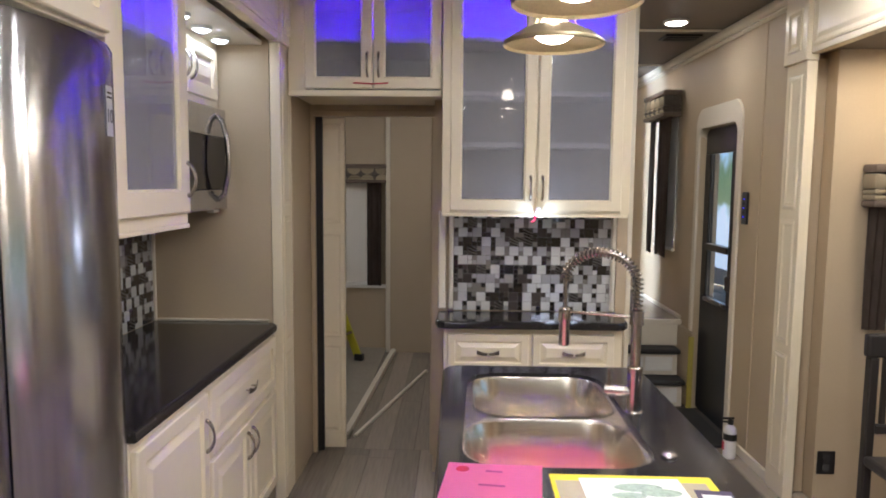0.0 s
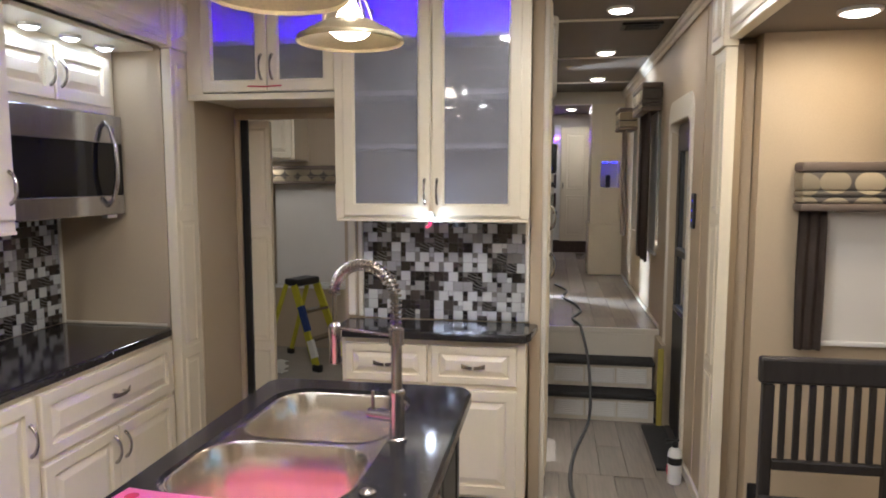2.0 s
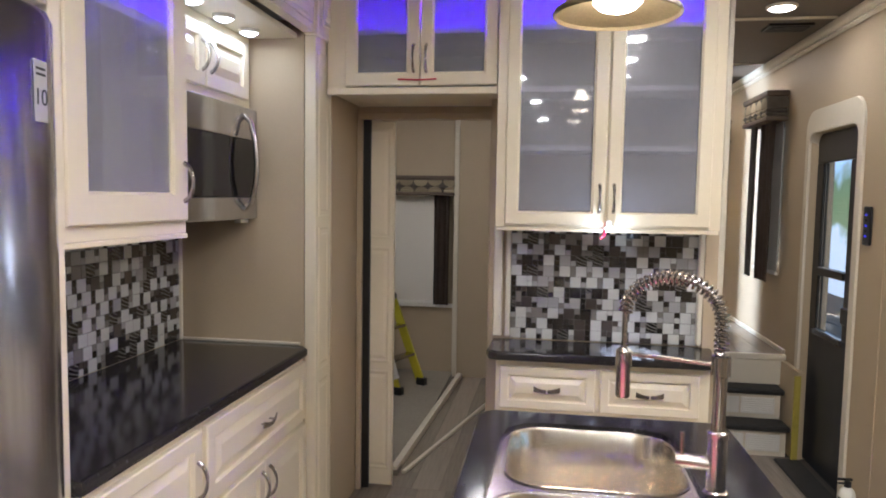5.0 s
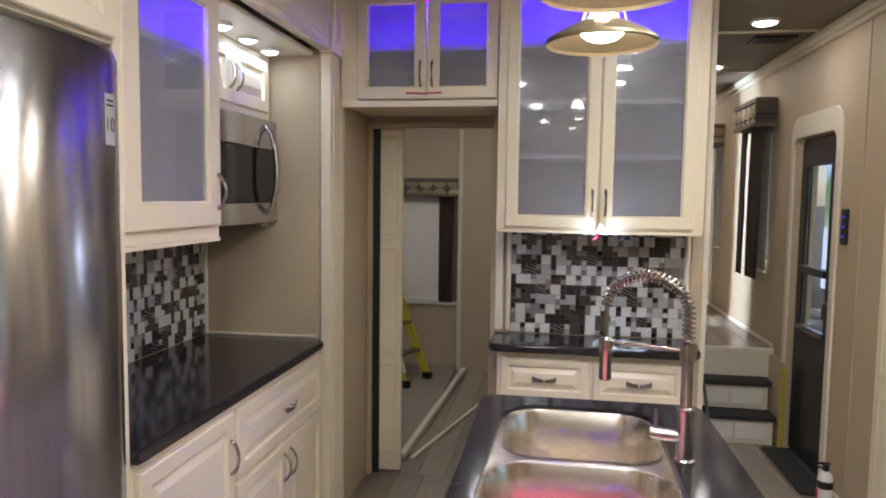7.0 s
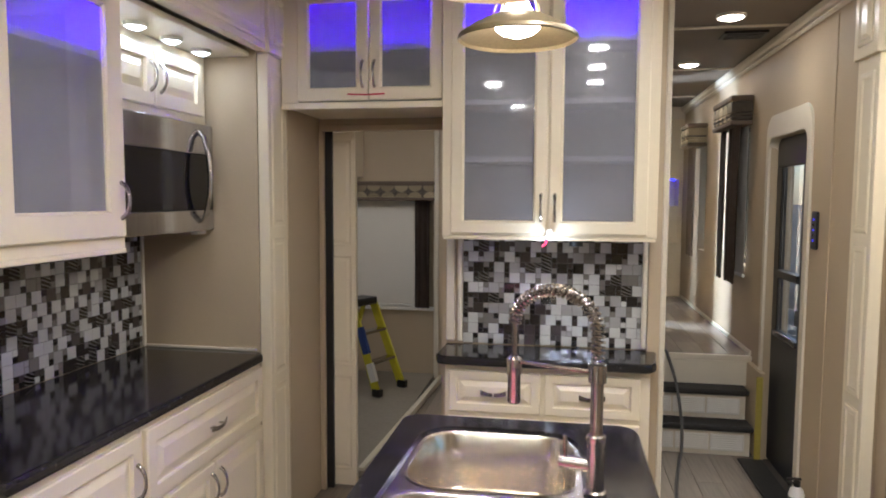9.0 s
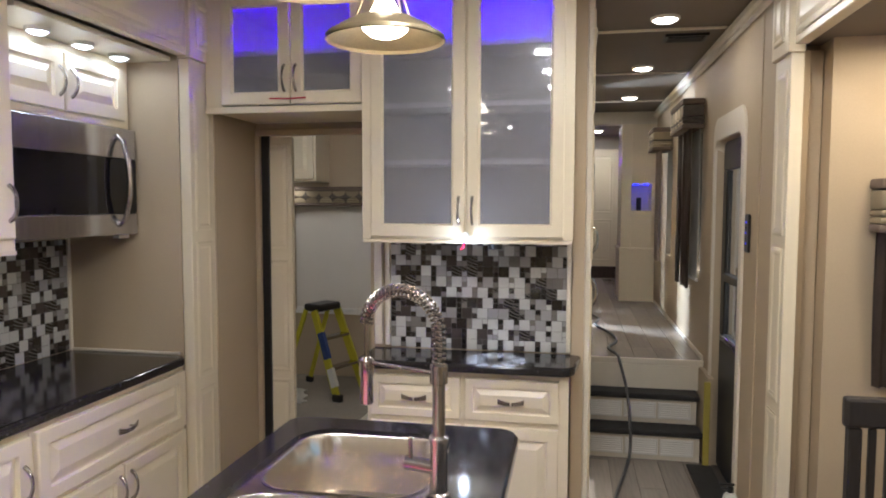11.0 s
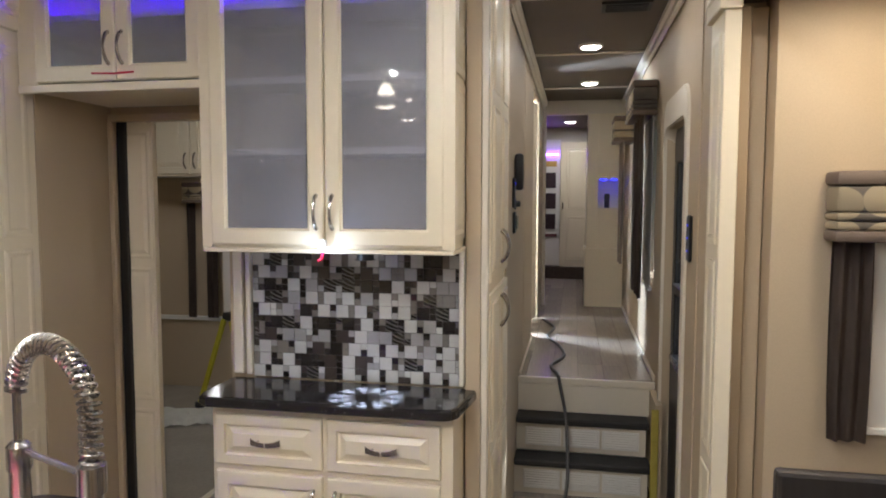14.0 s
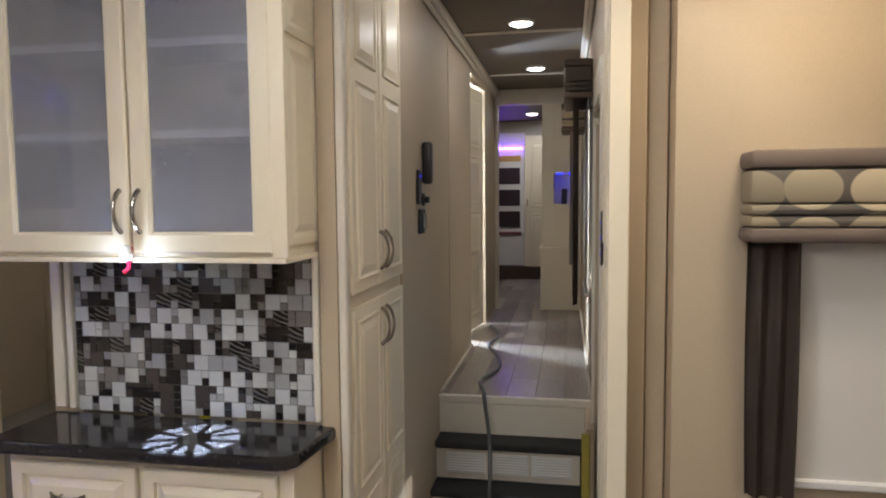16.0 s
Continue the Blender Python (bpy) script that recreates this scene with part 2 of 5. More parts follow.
def twin_handle(parent, x, z, y=-0.02):
    """A drawer pull of two curved blades that meet over a small gap, each on its own foot."""
    bm = bmesh.new()
    for side in (-1, 1):
        top, low = [], []
        for i in range(9):
            u = i / 8
            along = x + side * (0.003 + 0.053 * u)
            top.append((along, y - 0.030 + 0.006 * u * u, z + 0.004 + 0.013 * u ** 2.2))
            low.append((along, y - 0.026 + 0.006 * u * u, z - 0.013 + 0.005 * u ** 2))
        front_t, front_l = [bm.verts.new(p) for p in top], [bm.verts.new(p) for p in low]
        back_t, back_l = [bm.verts.new((p[0], p[1] + 0.005, p[2])) for p in top], [bm.verts.new((p[0], p[1] + 0.005, p[2])) for p in low]
        for i in range(8):
            bm.faces.new((front_t[i], front_t[i + 1], front_l[i + 1], front_l[i])), bm.faces.new((back_l[i], back_l[i + 1], back_t[i + 1], back_t[i]))
            bm.faces.new((back_t[i], back_t[i + 1], front_t[i + 1], front_t[i])), bm.faces.new((front_l[i], front_l[i + 1], back_l[i + 1], back_l[i]))
        for i in (0, 8):
            bm.faces.new((front_t[i], front_l[i], back_l[i], back_t[i]))
        tube([(x + side * 0.035, y, z), (x + side * 0.035, y - 0.024, z)], 0.004, 8, bm)
    return part("handle", bm, NICKEL, parent, "satin nickel pull of two curved blades", smooth=True)


def front(parent, x, z, w, h, kind="door", handle=None, steps=None, y=0.0):
    """One raised-panel door or drawer front on a cabinet."""
    ob = part(kind, rings(w, h, steps or (RAISED if min(w, h) > 0.22 else SLIM), x=x, z=z), CAB, parent, m=pose(0, y - 0.001, 0))
    if handle == "left":
        arch_handle(ob, x + 0.03, z + h * 0.80 if h > 0.4 else z + h / 2)
    elif handle == "right":
        arch_handle(ob, x + w - 0.03, z + h * 0.80 if h > 0.4 else z + h / 2)
    elif handle == "low_left":
        arch_handle(ob, x + 0.03, z + 0.10)
    elif handle == "low_right":
        arch_handle(ob, x + w - 0.03, z + 0.10)
    elif handle == "drawer":
        twin_handle(ob, x + w / 2, z + h / 2)
    return ob


def glass_front(parent, x, z, w, h, handle, y=0.0, stile=0.058):
    steps = [(inset if inset < 0.04 else inset + stile - 0.058, deep) for inset, deep in OPENED]
    ob = part("glass_door", rings(w, h, steps, True, x=x, z=z), CAB, parent, "cream frame round frosted glass", m=pose(0, y, 0))
    g = stile - 0.008
    part("pane", box(x + g, x + w - g, -0.010, -0.006, z + g, z + h - g), FROST, ob, "frosted glass pane").visible_shadow = False
    arch_handle(ob, x + 0.025 if handle == "left" else x + w - 0.025, z + 0.115, y=-0.022)
    return ob


def open_case(parent, x0, x1, y0, y1, z0, z1, shelves, strip=True, t=0.016):
    """A cabinet carcass open to the front, with shelves and a blue light strip under its top."""
    bm = bmesh.new()
    box(x0, x0 + t, y0, y1, z0, z1, bm=bm), box(x1 - t, x1, y0, y1, z0, z1, bm=bm)
    box(x0 + t, x1 - t, y0, y1 - t, z0, z0 + t, bm=bm), box(x0 + t, x1 - t, y0, y1 - t, z1 - t, z1, bm=bm)
    part("body", bm, CAB, parent)
    # back colour carries the light: dim grey-brown below, white where the blue shines
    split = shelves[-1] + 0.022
    part("back_panel", box(x0 + t, x1 - t, y1 - t, y1, z0, split), DIM_LINING, parent, "back panel in grey-brown, darkened for the dim lower shelves")
    part("upper_back_panel", box(x0 + t, x1 - t, y1 - t, y1, split, z1), WHITE, parent, "back panel kept white to throw back the blue strips' light")
    for z in shelves:
        part("shelf", box(x0 + t, x1 - t, y0 + 0.001, y1 - t - 0.001, z, z + 0.022), WHITE, parent)
    if strip:
        for y in (y0 + 0.05, y0 + 0.11):
            part("light_strip", box(x0 + 0.04, x1 - 0.04, y, y + 0.012, z1 - t - 0.007, z1 - t - 0.001), BLUE, parent, "blue light strip")


# ---- setting ----
CEILING, DECK = 2.56, 0.585


def wall(name, *boxes, mat=WALL, label="taupe vinyl-covered wall panel"):
    bm = bmesh.new()
    for b in boxes:
        box(*b, bm=bm)
    return solid(name, bm, mat, label, "wall")


subfloor = solid("floor", box(-2.6, 2.9, -2.6, 7.1, -0.14, -0.012), UNDER, "grey oak-look vinyl plank floor of the living area", "floor")
deck = solid("floor_upper", box(-0.4, 1.9, 7.101, 11.2, 0.40, DECK - 0.012, bm=box(0.885, 1.9, 5.722, 7.101, 0.40, DECK - 0.012)), UNDER, "grey oak-look plank floor of the raised hall", "floor")
solid("ceiling", box(-2.6, 2.9, -2.6, 11.2, CEILING, CEILING + 0.12), CEIL, "dark brown-grey ceiling panels of the camper", "ceiling")
wall("wall_right", (1.78, 1.92, 4.21, 4.84, -0.1, CEILING), (1.78, 1.92, 5.49, 5.98, -0.1, CEILING), (1.78, 1.92, 4.84, 5.49, 1.97, CEILING),
     (1.78, 1.92, 5.98, 6.40, -0.1, 1.15), (1.78, 1.92, 5.98, 6.40, 2.12, CEILING), (1.78, 1.92, 6.40, 7.36, -0.1, CEILING),
     (1.78, 1.92, 7.36, 7.65, -0.1, 1.15), (1.78, 1.92, 7.36, 7.65, 2.12, CEILING), (1.78, 1.92, 7.65, 11.2, -0.1, CEILING),
     (1.78, 1.92, -2.6, 0.6, -0.1, CEILING))
wall("wall_back", (-2.6, 2.9, -2.72, -2.6, -0.1, CEILING))
wall("wall_left_rear", (-0.95, -0.80, -2.6, 0.7, -0.1, CEILING))
wall("wall_kitchen_slide", (-1.52, -1.386, 0.7, 3.91, -0.1, 2.3), (-1.52, -0.80, 3.912, 4.02, -0.1, 2.3), (-1.52, -0.80, 0.58, 0.7, -0.1, 2.3))
wall("wall_beside_door", (-0.90, -0.745, 4.122, 4.575, -0.1, CEILING))
wall("wall_bath_door", (-0.745, -0.03, 4.562, 4.63, 1.962, 2.02))
wall("wall_between", (-0.03, 0.075, 4.29, 4.63, -0.1, 2.02), (0.075, 0.63, 4.285, 4.63, 0.93, CEILING), (0.63, 0.984, 4.285, 4.2895, 0.0, CEILING), (0.93, 0.984, 4.24, 4.2849, -0.1, CEILING))
wall("wall_hall_left", (0.88, 1.008, 4.956, 6.92, 0.0, CEILING), (0.88, 1.008, 6.92, 7.75, 2.44, CEILING), (0.88, 1.008, 7.75, 8.5, 0.5, CEILING))
wall("wall_bath_far", (-0.535, 0.5, 6.95, 7.1, -0.1, CEILING), (-2.4, -0.535, 7.0, 7.1, -0.1, 0.62), (-2.4, -1.7, 7.0, 7.1, 0.62, CEILING),
     (-1.7, -0.535, 7.0, 7.1, 1.75, CEILING), (-1.7, -0.535, 7.06, 7.1, 0.62, 1.75))
wall("wall_bath_right", (0.5, 0.62, 4.63, 7.1, -0.1, CEILING))
wall("wall_bath_left", (-2.5, -2.4, 3.9, 7.1, -0.1, CEILING))
wall("wall_side_room", (-0.4, -0.3, 7.1, 7.25, 0.4, CEILING), (-0.4, -0.3, 7.95, 8.6, 0.4, CEILING), (-0.4, -0.3, 7.25, 7.95, 0.4, 1.2),
     (-0.4, -0.3, 7.25, 7.95, 2.1, CEILING), (-0.3, 0.9, 8.5, 8.6, 0.4, CEILING))
wall("wall_dinette_slide", (1.80, 1.908, 4.174, 4.30, -0.1, 2.24), (1.908, 2.9, 4.03, 4.30, -0.1, 2.24), (2.75, 2.9, 0.6, 1.55, -0.1, 2.24), (2.75, 2.9, 3.35, 4.03, -0.1, 2.24), (2.75, 2.9, 1.55, 3.35, -0.1, 0.95), (2.75, 2.9, 1.55, 3.35, 1.72, 2.24), (1.80, 2.9, 0.48, 0.6, -0.1, 2.24))
solid("ceiling_dinette", box(1.80, 2.9, 0.48, 4.30, 2.24, 2.30), CEIL, "brown ceiling of the dinette slide-out", "ceiling")
solid("ceiling_kitchen", box(-1.52, -0.80, 0.58, 4.02, 2.30, 2.36), TRIM, "cream ceiling of the kitchen slide-out", "ceiling")
wall("partition_hall", (0.80, 1.035, 8.5, 8.6, 0.5, CEILING), (1.035, 1.78, 8.5, 8.6, 2.43, CEILING), mat=TRIM, label="cream partition with an opening to the bedroom")
wall("wall_front", (-0.4, 1.9, 11.05, 11.2, 0.4, CEILING), mat=TRIM, label="cream wall at the front of the bedroom")
wall("wall_bedroom_left", (-0.4, -0.3, 8.6, 11.1, 0.4, CEILING))
ground = solid("ground", box(-400, 400, -400, 400, -0.98, -0.9), material("asphalt", (0.07, 0.07, 0.065), 0.9, vary=0.3, scale=0.5, grain=60), "grey asphalt yard outside the camper", "ground")


def strip(name, *boxes, mat=TRIM, label="cream painted trim", bevel=0.004):
    bm = bmesh.new()
    for b in boxes:
        box(*b, bevel=bevel, bm=bm)
    return solid(name, bm, mat, label, "trim")


# crown moulding, ceiling battens, base boards, door casing
strip("crown_right", (1.735, 1.78, 4.22, 8.5, CEILING - 0.055, CEILING - 0.001), (1.755, 1.779, 4.22, 8.5, CEILING - 0.085, CEILING - 0.055), bevel=0.012)
strip("crown_left", (1.008, 1.05, 4.96, 8.5, CEILING - 0.055, CEILING - 0.001), (1.008, 1.03, 4.96, 8.5, CEILING - 0.085, CEILING - 0.055), bevel=0.012)
for y in (1.3, 2.5, 3.75, 5.08, 6.35, 7.72):
    strip("trim_batten", (1.05 if y > 4 else -0.74, 1.735, y, y + 0.03, CEILING - 0.012, CEILING - 0.001), label="pale batten across the dark ceiling")
strip("baseboard_right", (1.762, 1.779, 4.22, 4.83, 0.0, 0.06))
strip("baseboard_hall_left", (1.009, 1.02, 5.75, 6.9, DECK, DECK + 0.02))
strip("baseboard_hall_right", (1.765, 1.779, 5.75, 8.4, DECK, DECK + 0.03))
strip("door_casing", (-0.742, -0.716, 4.53, 4.561, 0.0, 1.955), (-0.742, -0.03, 4.535, 4.561, 1.955, 1.99), (-0.055, -0.03, 4.53, 4.561, 0.0, 1.955), mat=WALL,
      label="taupe casing round the bathroom doorway")
strip("corner_trim_bath", (-0.565, -0.525, 6.93, 6.949, 0.0, 2.45))
strip("column_trim", (-0.005, 0.035, 4.262, 4.289, 0.92, 1.44), (0.052, 0.074, 4.255, 4.284, 0.92, 1.44), (0.905, 0.925, 4.235, 4.284, 0.92, 1.44),
      label="cream edging beside the tiled splashback")
strip("corner_trim_kitchen", (-1.378, -1.362, 3.893, 3.910, 0.911, 1.44), (-1.36, -0.815, 3.898, 3.911, 0.911, 0.922), bevel=0.002)
strip("trim_pantry", (0.985, 1.010, 4.245, 4.284, 0.0, CEILING), mat=TRIM)
strip("deck_nosing", (1.008, 1.775, 5.708, 5.735, DECK - 0.035, DECK + 0.003), label="cream nosing at the edge of the raised hall")
strip("trim_wall_seam", (1.775, 1.7805, 4.515, 4.53, 0.06, 2.47), (1.008, 1.0105, 6.05, 6.065, DECK, 2.47), mat=WALL, label="seam strip between wall panels", bevel=0.001)


def header(name, x, y0, y1, z0, z1, face, panels):
    """A painted fascia over a slide-out with raised panels; face is +1 or -1 along x."""
    m = pose(x, y0 if face > 0 else y1, z0, 0, 0, 90 * face)
    root = thing(name, m, "cream fascia with raised panels over a slide-out", "trim", kind="structure")
    part("board", box(0, y1 - y0, 0, 0.05, 0, z1 - z0, 0.003), CAB, root)
    w = (y1 - y0) / panels
    for i in range(panels):
        part("panel", rings(w - 0.06, z1 - z0 - 0.06, ((0, 0), (0, -0.006), (0.012, -0.008), (0.03, -0.002), (0.05, -0.009)), x=i * w + 0.03, z=0.03), CAB, root)
    return root


solid("ceiling_nook", box(-1.384, -0.83, 3.045, 3.908, 2.222, 2.243, 0.002), TRIM, "cream lamp board above the microwave nook", "ceiling")
header("fascia_kitchen", -0.752, 0.7, 3.905, 2.245, CEILING - 0.002, 1, 4)
header("fascia_dinette", 1.762, 0.6, 4.015, 2.215, CEILING - 0.002, -1, 4)


def pilaster(name, m, w, top):
    """A flat column with stacked recessed panels and a square capital."""
    root = thing(name, m, "cream fluted pilaster with a square capital block", "pilaster", kind="structure")
    part("shaft", box(0, w, 0, 0.05, 0, top, 0.003), CAB, root)
    for z0, z1 in ((0.12, 0.74), (0.79, 1.42), (1.47, top - 0.06)):
        part("panel", rings(w - 0.07, z1 - z0, ((0, 0), (0, -0.002), (0.010, -0.005), (0.022, -0.0055), (0.032, -0.002)), x=0.035, z=z0), CAB, root)
    part("capital", box(-0.012, w + 0.012, -0.016, 0.05, top, CEILING - 0.006, 0.004), CAB, root)
    part("rosette", rings(w - 0.07, 0.20, ((0, 0), (0, -0.006), (0.01, -0.009), (0.025, -0.002), (0.04, -0.009)), x=0.035, z=top + 0.05), CAB, root, m=pose(0, -0.016, 0))
    return root


pilaster("pilaster_kitchen", pose(-0.748, 3.915, 0, 0, 0, 90), 0.205, 2.235)
pilaster("pilaster_dinette", pose(1.752, 4.215, 0, 0, 0, -90), 0.20, 2.185)
strip("trim_dinette", (1.803, 1.85, 4.10, 4.173, 0, 2.215), (1.852, 1.905, 4.12, 4.172, 0, 2.215), mat=WALL, label="taupe flange of the dinette slide-out")

# stairs up to the hall
stairs = thing("stairs", pose(0, 0, 0), "two dark-treaded steps with pale vented risers", "stairs", kind="structure")
for z, y in ((0.195, 5.445), (0.39, 5.575)):
    part("riser", box(1.01, 1.72, y + 0.035, 5.72, z - 0.195 + (0.0 if z < 0.3 else 0.001), z - 0.036), TRIM, stairs)
    part("tread", box(1.009, 1.735, y, y + 0.17 if z > 0.3 else y + 0.165, z - 0.035, z, 0.008), RUBBER, stairs, "black ribbed stair tread")
    for k in range(3):
        x = 1.06 + k * 0.212
        grille = part("vent_grille", box(x, x + 0.20, y + 0.027, y + 0.034, z - 0.165, z - 0.06, 0.002), WHITE, stairs, "white louvred vent")
        for i in range(7):
            zz = z - 0.155 + i * 0.0135
            part("louvre", box(x + 0.012, x + 0.188, y + 0.020, y + 0.0265, zz, zz + 0.007), WHITE, grille)
part("top_riser", box(1.01, 1.775, 5.712, 5.7215, 0.392, DECK - 0.037), TRIM, stairs)
part("side_panel", box(1.745, 1.778, 5.40, 5.7105, 0.0, DECK - 0.036), WALL, stairs, "taupe panel beside the steps")
solid("yellow_tape", box(1.722, 1.760, 5.388, 5.399, 0.002, 0.53, 0.003), material("ochre_strip", (0.40, 0.33, 0.06), 0.5, vary=0.1), "yellow marking strip beside the steps", "tape", "structure")


# ---- entry door ----
def entry_door():
    root = thing("door_entry", pose(1.80, 5.49, 0, 0, 0, -90), "closed black entry door with an arched window frame", "door", kind="structure")
    part("door_slab", box(0, 0.65, 0.02, 0.06, 0.0, 0.82, 0.006), NAVY, root, "black lower door panel")
    part("door_top", box(0, 0.65, 0.02, 0.06, 1.80, 1.97, 0.006), BLACK, root)
    for x0, x1 in ((0, 0.09), (0.46, 0.65)):
        part("stile", box(x0, x1, 0.02, 0.06, 0.821, 1.799, 0.004), BLACK, root)
    part("mid_rail", box(0.091, 0.459, 0.008, 0.06, 1.145, 1.19, 0.004), BLACK, root)
    part("pane", box(0.091, 0.459, 0.036, 0.042, 1.19, 1.80), CLEAR, root).visible_shadow = False
    part("pane", box(0.091, 0.459, 0.036, 0.042, 0.82, 1.145), CLEAR, root).visible_shadow = False
    part("sill_rail", box(0.08, 0.47, 0.004, 0.02, 0.79, 0.825, 0.004), DARKSTEEL, root)
    part("latch", box(0.50, 0.60, -0.01, 0.02, 0.92, 1.01, 0.006), BLACK, root)
    # moulded surround with a round-cornered head
    bm = bmesh.new()
    def arch(w, h, r, x0, y):
        pts = [(x0, 0)]
        for k in range(9):
            a = math.pi - k / 8 * math.pi / 2
            pts.append((x0 + r + r * math.cos(a), h - r + r * math.sin(a)))
        for k in range(9):
            a = math.pi / 2 - k / 8 * math.pi / 2
            pts.append((x0 + w - r + r * math.cos(a), h - r + r * math.sin(a)))
        pts.append((x0 + w, 0))
        return [bm.verts.new((x, y, z)) for x, z in pts]
    loops = [arch(0.77, 2.11, 0.12, -0.06, -0.02), arch(0.765, 2.105, 0.12, -0.0575, -0.032), arch(0.66, 1.975, 0.07, -0.005, -0.034), arch(0.65, 1.97, 0.07, 0, 0.02)]
    for a, b in zip(loops, loops[1:]):
        for i in range(len(a) - 1):
            bm.faces.new((a[i], a[i + 1], b[i + 1], b[i]))
    part("surround", bm, TRIM, root, "moulded cream door surround", smooth=True)
    return root


entry_door()
solid("door_mat", box(1.63, 1.775, 4.70, 5.40, 0.001, 0.018, 0.005), RUBBER, "black ribbed mat along the entry door", "mat", "object")
for y0, y1 in ((5.78, 6.42), (7.1, 7.76)):
    win = thing("window_hall", pose(1.85, y1, 0, 0, 0, -90), "side window behind hanging curtains", "window", kind="structure")
    w = y1 - y0
    part("frame", rings(w, 0.97, ((0, 0.03), (0, 0), (0.03, 0), (0.03, 0.03)), True, z=1.15), BLACK, win)
    part("pane", box(0.03, w - 0.03, 0.012, 0.016, 1.18, 2.09), CLEAR, win).visible_shadow = False
win = thing("window_side_room", pose(-0.36, 7.25, 0, 0, 0, 90), "window of the side room off the hall", "window", kind="structure")
part("frame", rings(0.70, 0.90, ((0, 0.03), (0, 0), (0.03, 0), (0.03, 0.03)), True, z=1.2), BLACK, win)
part("pane", box(0.03, 0.67, 0.012, 0.016, 1.23, 2.07), CLEAR, win).visible_shadow = False
# out of view; added, with its wall opening, for daylight and reflections
win = thing("unseen_window_dinette", pose(2.83, 3.35, 0, 0, 0, -90), "unseen wide window, added to bring daylight in beside the dinette table", "window", kind="structure")
part("frame", rings(1.80, 0.77, ((0, 0.03), (0, 0), (0.03, 0), (0.03, 0.03)), True, z=0.95), BLACK, win)
part("pane", box(0.03, 1.77, 0.012, 0.016, 0.98, 1.69), CLEAR, win).visible_shadow = False
def backdrop():
    m = bpy.data.materials.new("bright_yard")
    m.use_nodes = True
    n, l = m.node_tree.nodes, m.node_tree.links
    b, at, sep, ramp = n["Principled BSDF"], n.new("ShaderNodeTexCoord"), n.new("ShaderNodeSeparateXYZ"), n.new("ShaderNodeValToRGB")
    noisy, add, span = n.new("ShaderNodeTexNoise"), n.new("ShaderNodeMath"), n.new("ShaderNodeMapRange")
    noisy.inputs["Scale"].default_value = 1.4
    noisy.inputs["Detail"].default_value = 6
    l.new(at.outputs["Object"], sep.inputs[0]), l.new(at.outputs["Object"], noisy.inputs["Vector"])
    add.operation = "MULTIPLY_ADD"
    add.inputs[1].default_value = 1.6
    l.new(noisy.outputs["Fac"], add.inputs[0]), l.new(sep.outputs["Z"], add.inputs[2])
    span.inputs[1].default_value, span.inputs[2].default_value = -1.0, 6.0
    l.new(add.outputs[0], span.inputs[0])
    e = ramp.color_ramp.elements
    e[0].position, e[0].color = 0.0, (0.55, 0.60, 0.66, 1)
    e[1].position, e[1].color = 1.0, (0.55, 0.75, 1.0, 1)
    for p, c in ((0.36, (0.62, 0.68, 0.75, 1)), (0.40, (0.16, 0.22, 0.10, 1)), (0.56, (0.08, 0.16, 0.07, 1)), (0.66, (0.5, 0.7, 0.95, 1))):
        x = e.new(p)
        x.color = c
    l.new(span.outputs[0], ramp.inputs[0]), l.new(ramp.outputs[0], b.inputs["Emission Color"]), l.new(ramp.outputs[0], b.inputs["Base Color"])
    b.inputs["Emission Strength"].default_value = 1.1
    solid("backdrop", box(8.0, 8.05, -6, 22, -0.9, 7), m, "bright yard and trees outside", "backdrop")


backdrop()
daylight = new("window_light", bpy.data.lights.new("window_light", "AREA"))
daylight.data.shape, daylight.data.size, daylight.data.size_y, daylight.data.energy = "RECTANGLE", 0.62, 0.82, 360
daylight.data.color = (0.86, 0.93, 1.0)
daylight.matrix_world = look((-0.29, 7.6, 1.65), (0.95, 7.02, 1.2))


# ---- lamps ----
def puck(x, y, z, watts=None, lens=None, r=0.075, colour=(1.0, 0.905, 0.78), group="round ceiling lamps"):
    root = thing("ceiling_lamp", pose(x, y, z), "round flush ceiling lamp, lit warm white", "lamp", group)
    part("rim", lathe([(r, 0), (r, -0.008), (r * 0.9, -0.016), (r * 0.82, -0.014)]), WHITE, root, smooth=True)
    part("lens", lathe([(r * 0.82, -0.012), (r * 0.6, -0.020), (r * 0.3, -0.025), (0.002, -0.026)]), lens or LENS, root, "glowing lens", smooth=True)
    disk_lamp(x, y, z - 0.03, watts or PUCK_WATTS, r * 1.6, colour)
    return root


# the lamp at 1.385, 3.3 is an unseen extra that lights the right wall
for x, y, w in ((0.74, 2.60, 9), (0.76, 1.97, 9), (0.78, 1.33, 9), (-0.03, 1.33, 17), (0.08, -0.05, 14), (0.15, -1.5, 10), (1.385, 3.3, 9)):
    puck(x, y, CEILING, w)
for x, y, w in ((1.385, 4.87, 2.6), (1.40, 6.16, 1.9), (1.42, 7.5, 1.0)):
    puck(x, y, CEILING, w)
puck(2.13, 3.66, 2.24, 4.8, colour=(1.0, 0.76, 0.48))
# second dinette lamp, added out of view to brighten the slide-out
puck(2.2, 1.9, 2.24, 6, colour=(1.0, 0.80, 0.56))
for y in (3.07, 3.30, 3.53, 3.75):
    puck(-0.97, y, 2.222, NOOK_WATTS, COOL, 0.042, (0.86, 0.93, 1.0), "small cool lamps over the microwave")
# these two ceiling lamps are unseen, added to lift the dark bathroom
puck(-1.2, 5.6, CEILING, 6.5)
puck(-0.2, 5.9, CEILING, 4.6)
puck(-1.53, 6.80, 1.79, 0.35, None, 0.04)
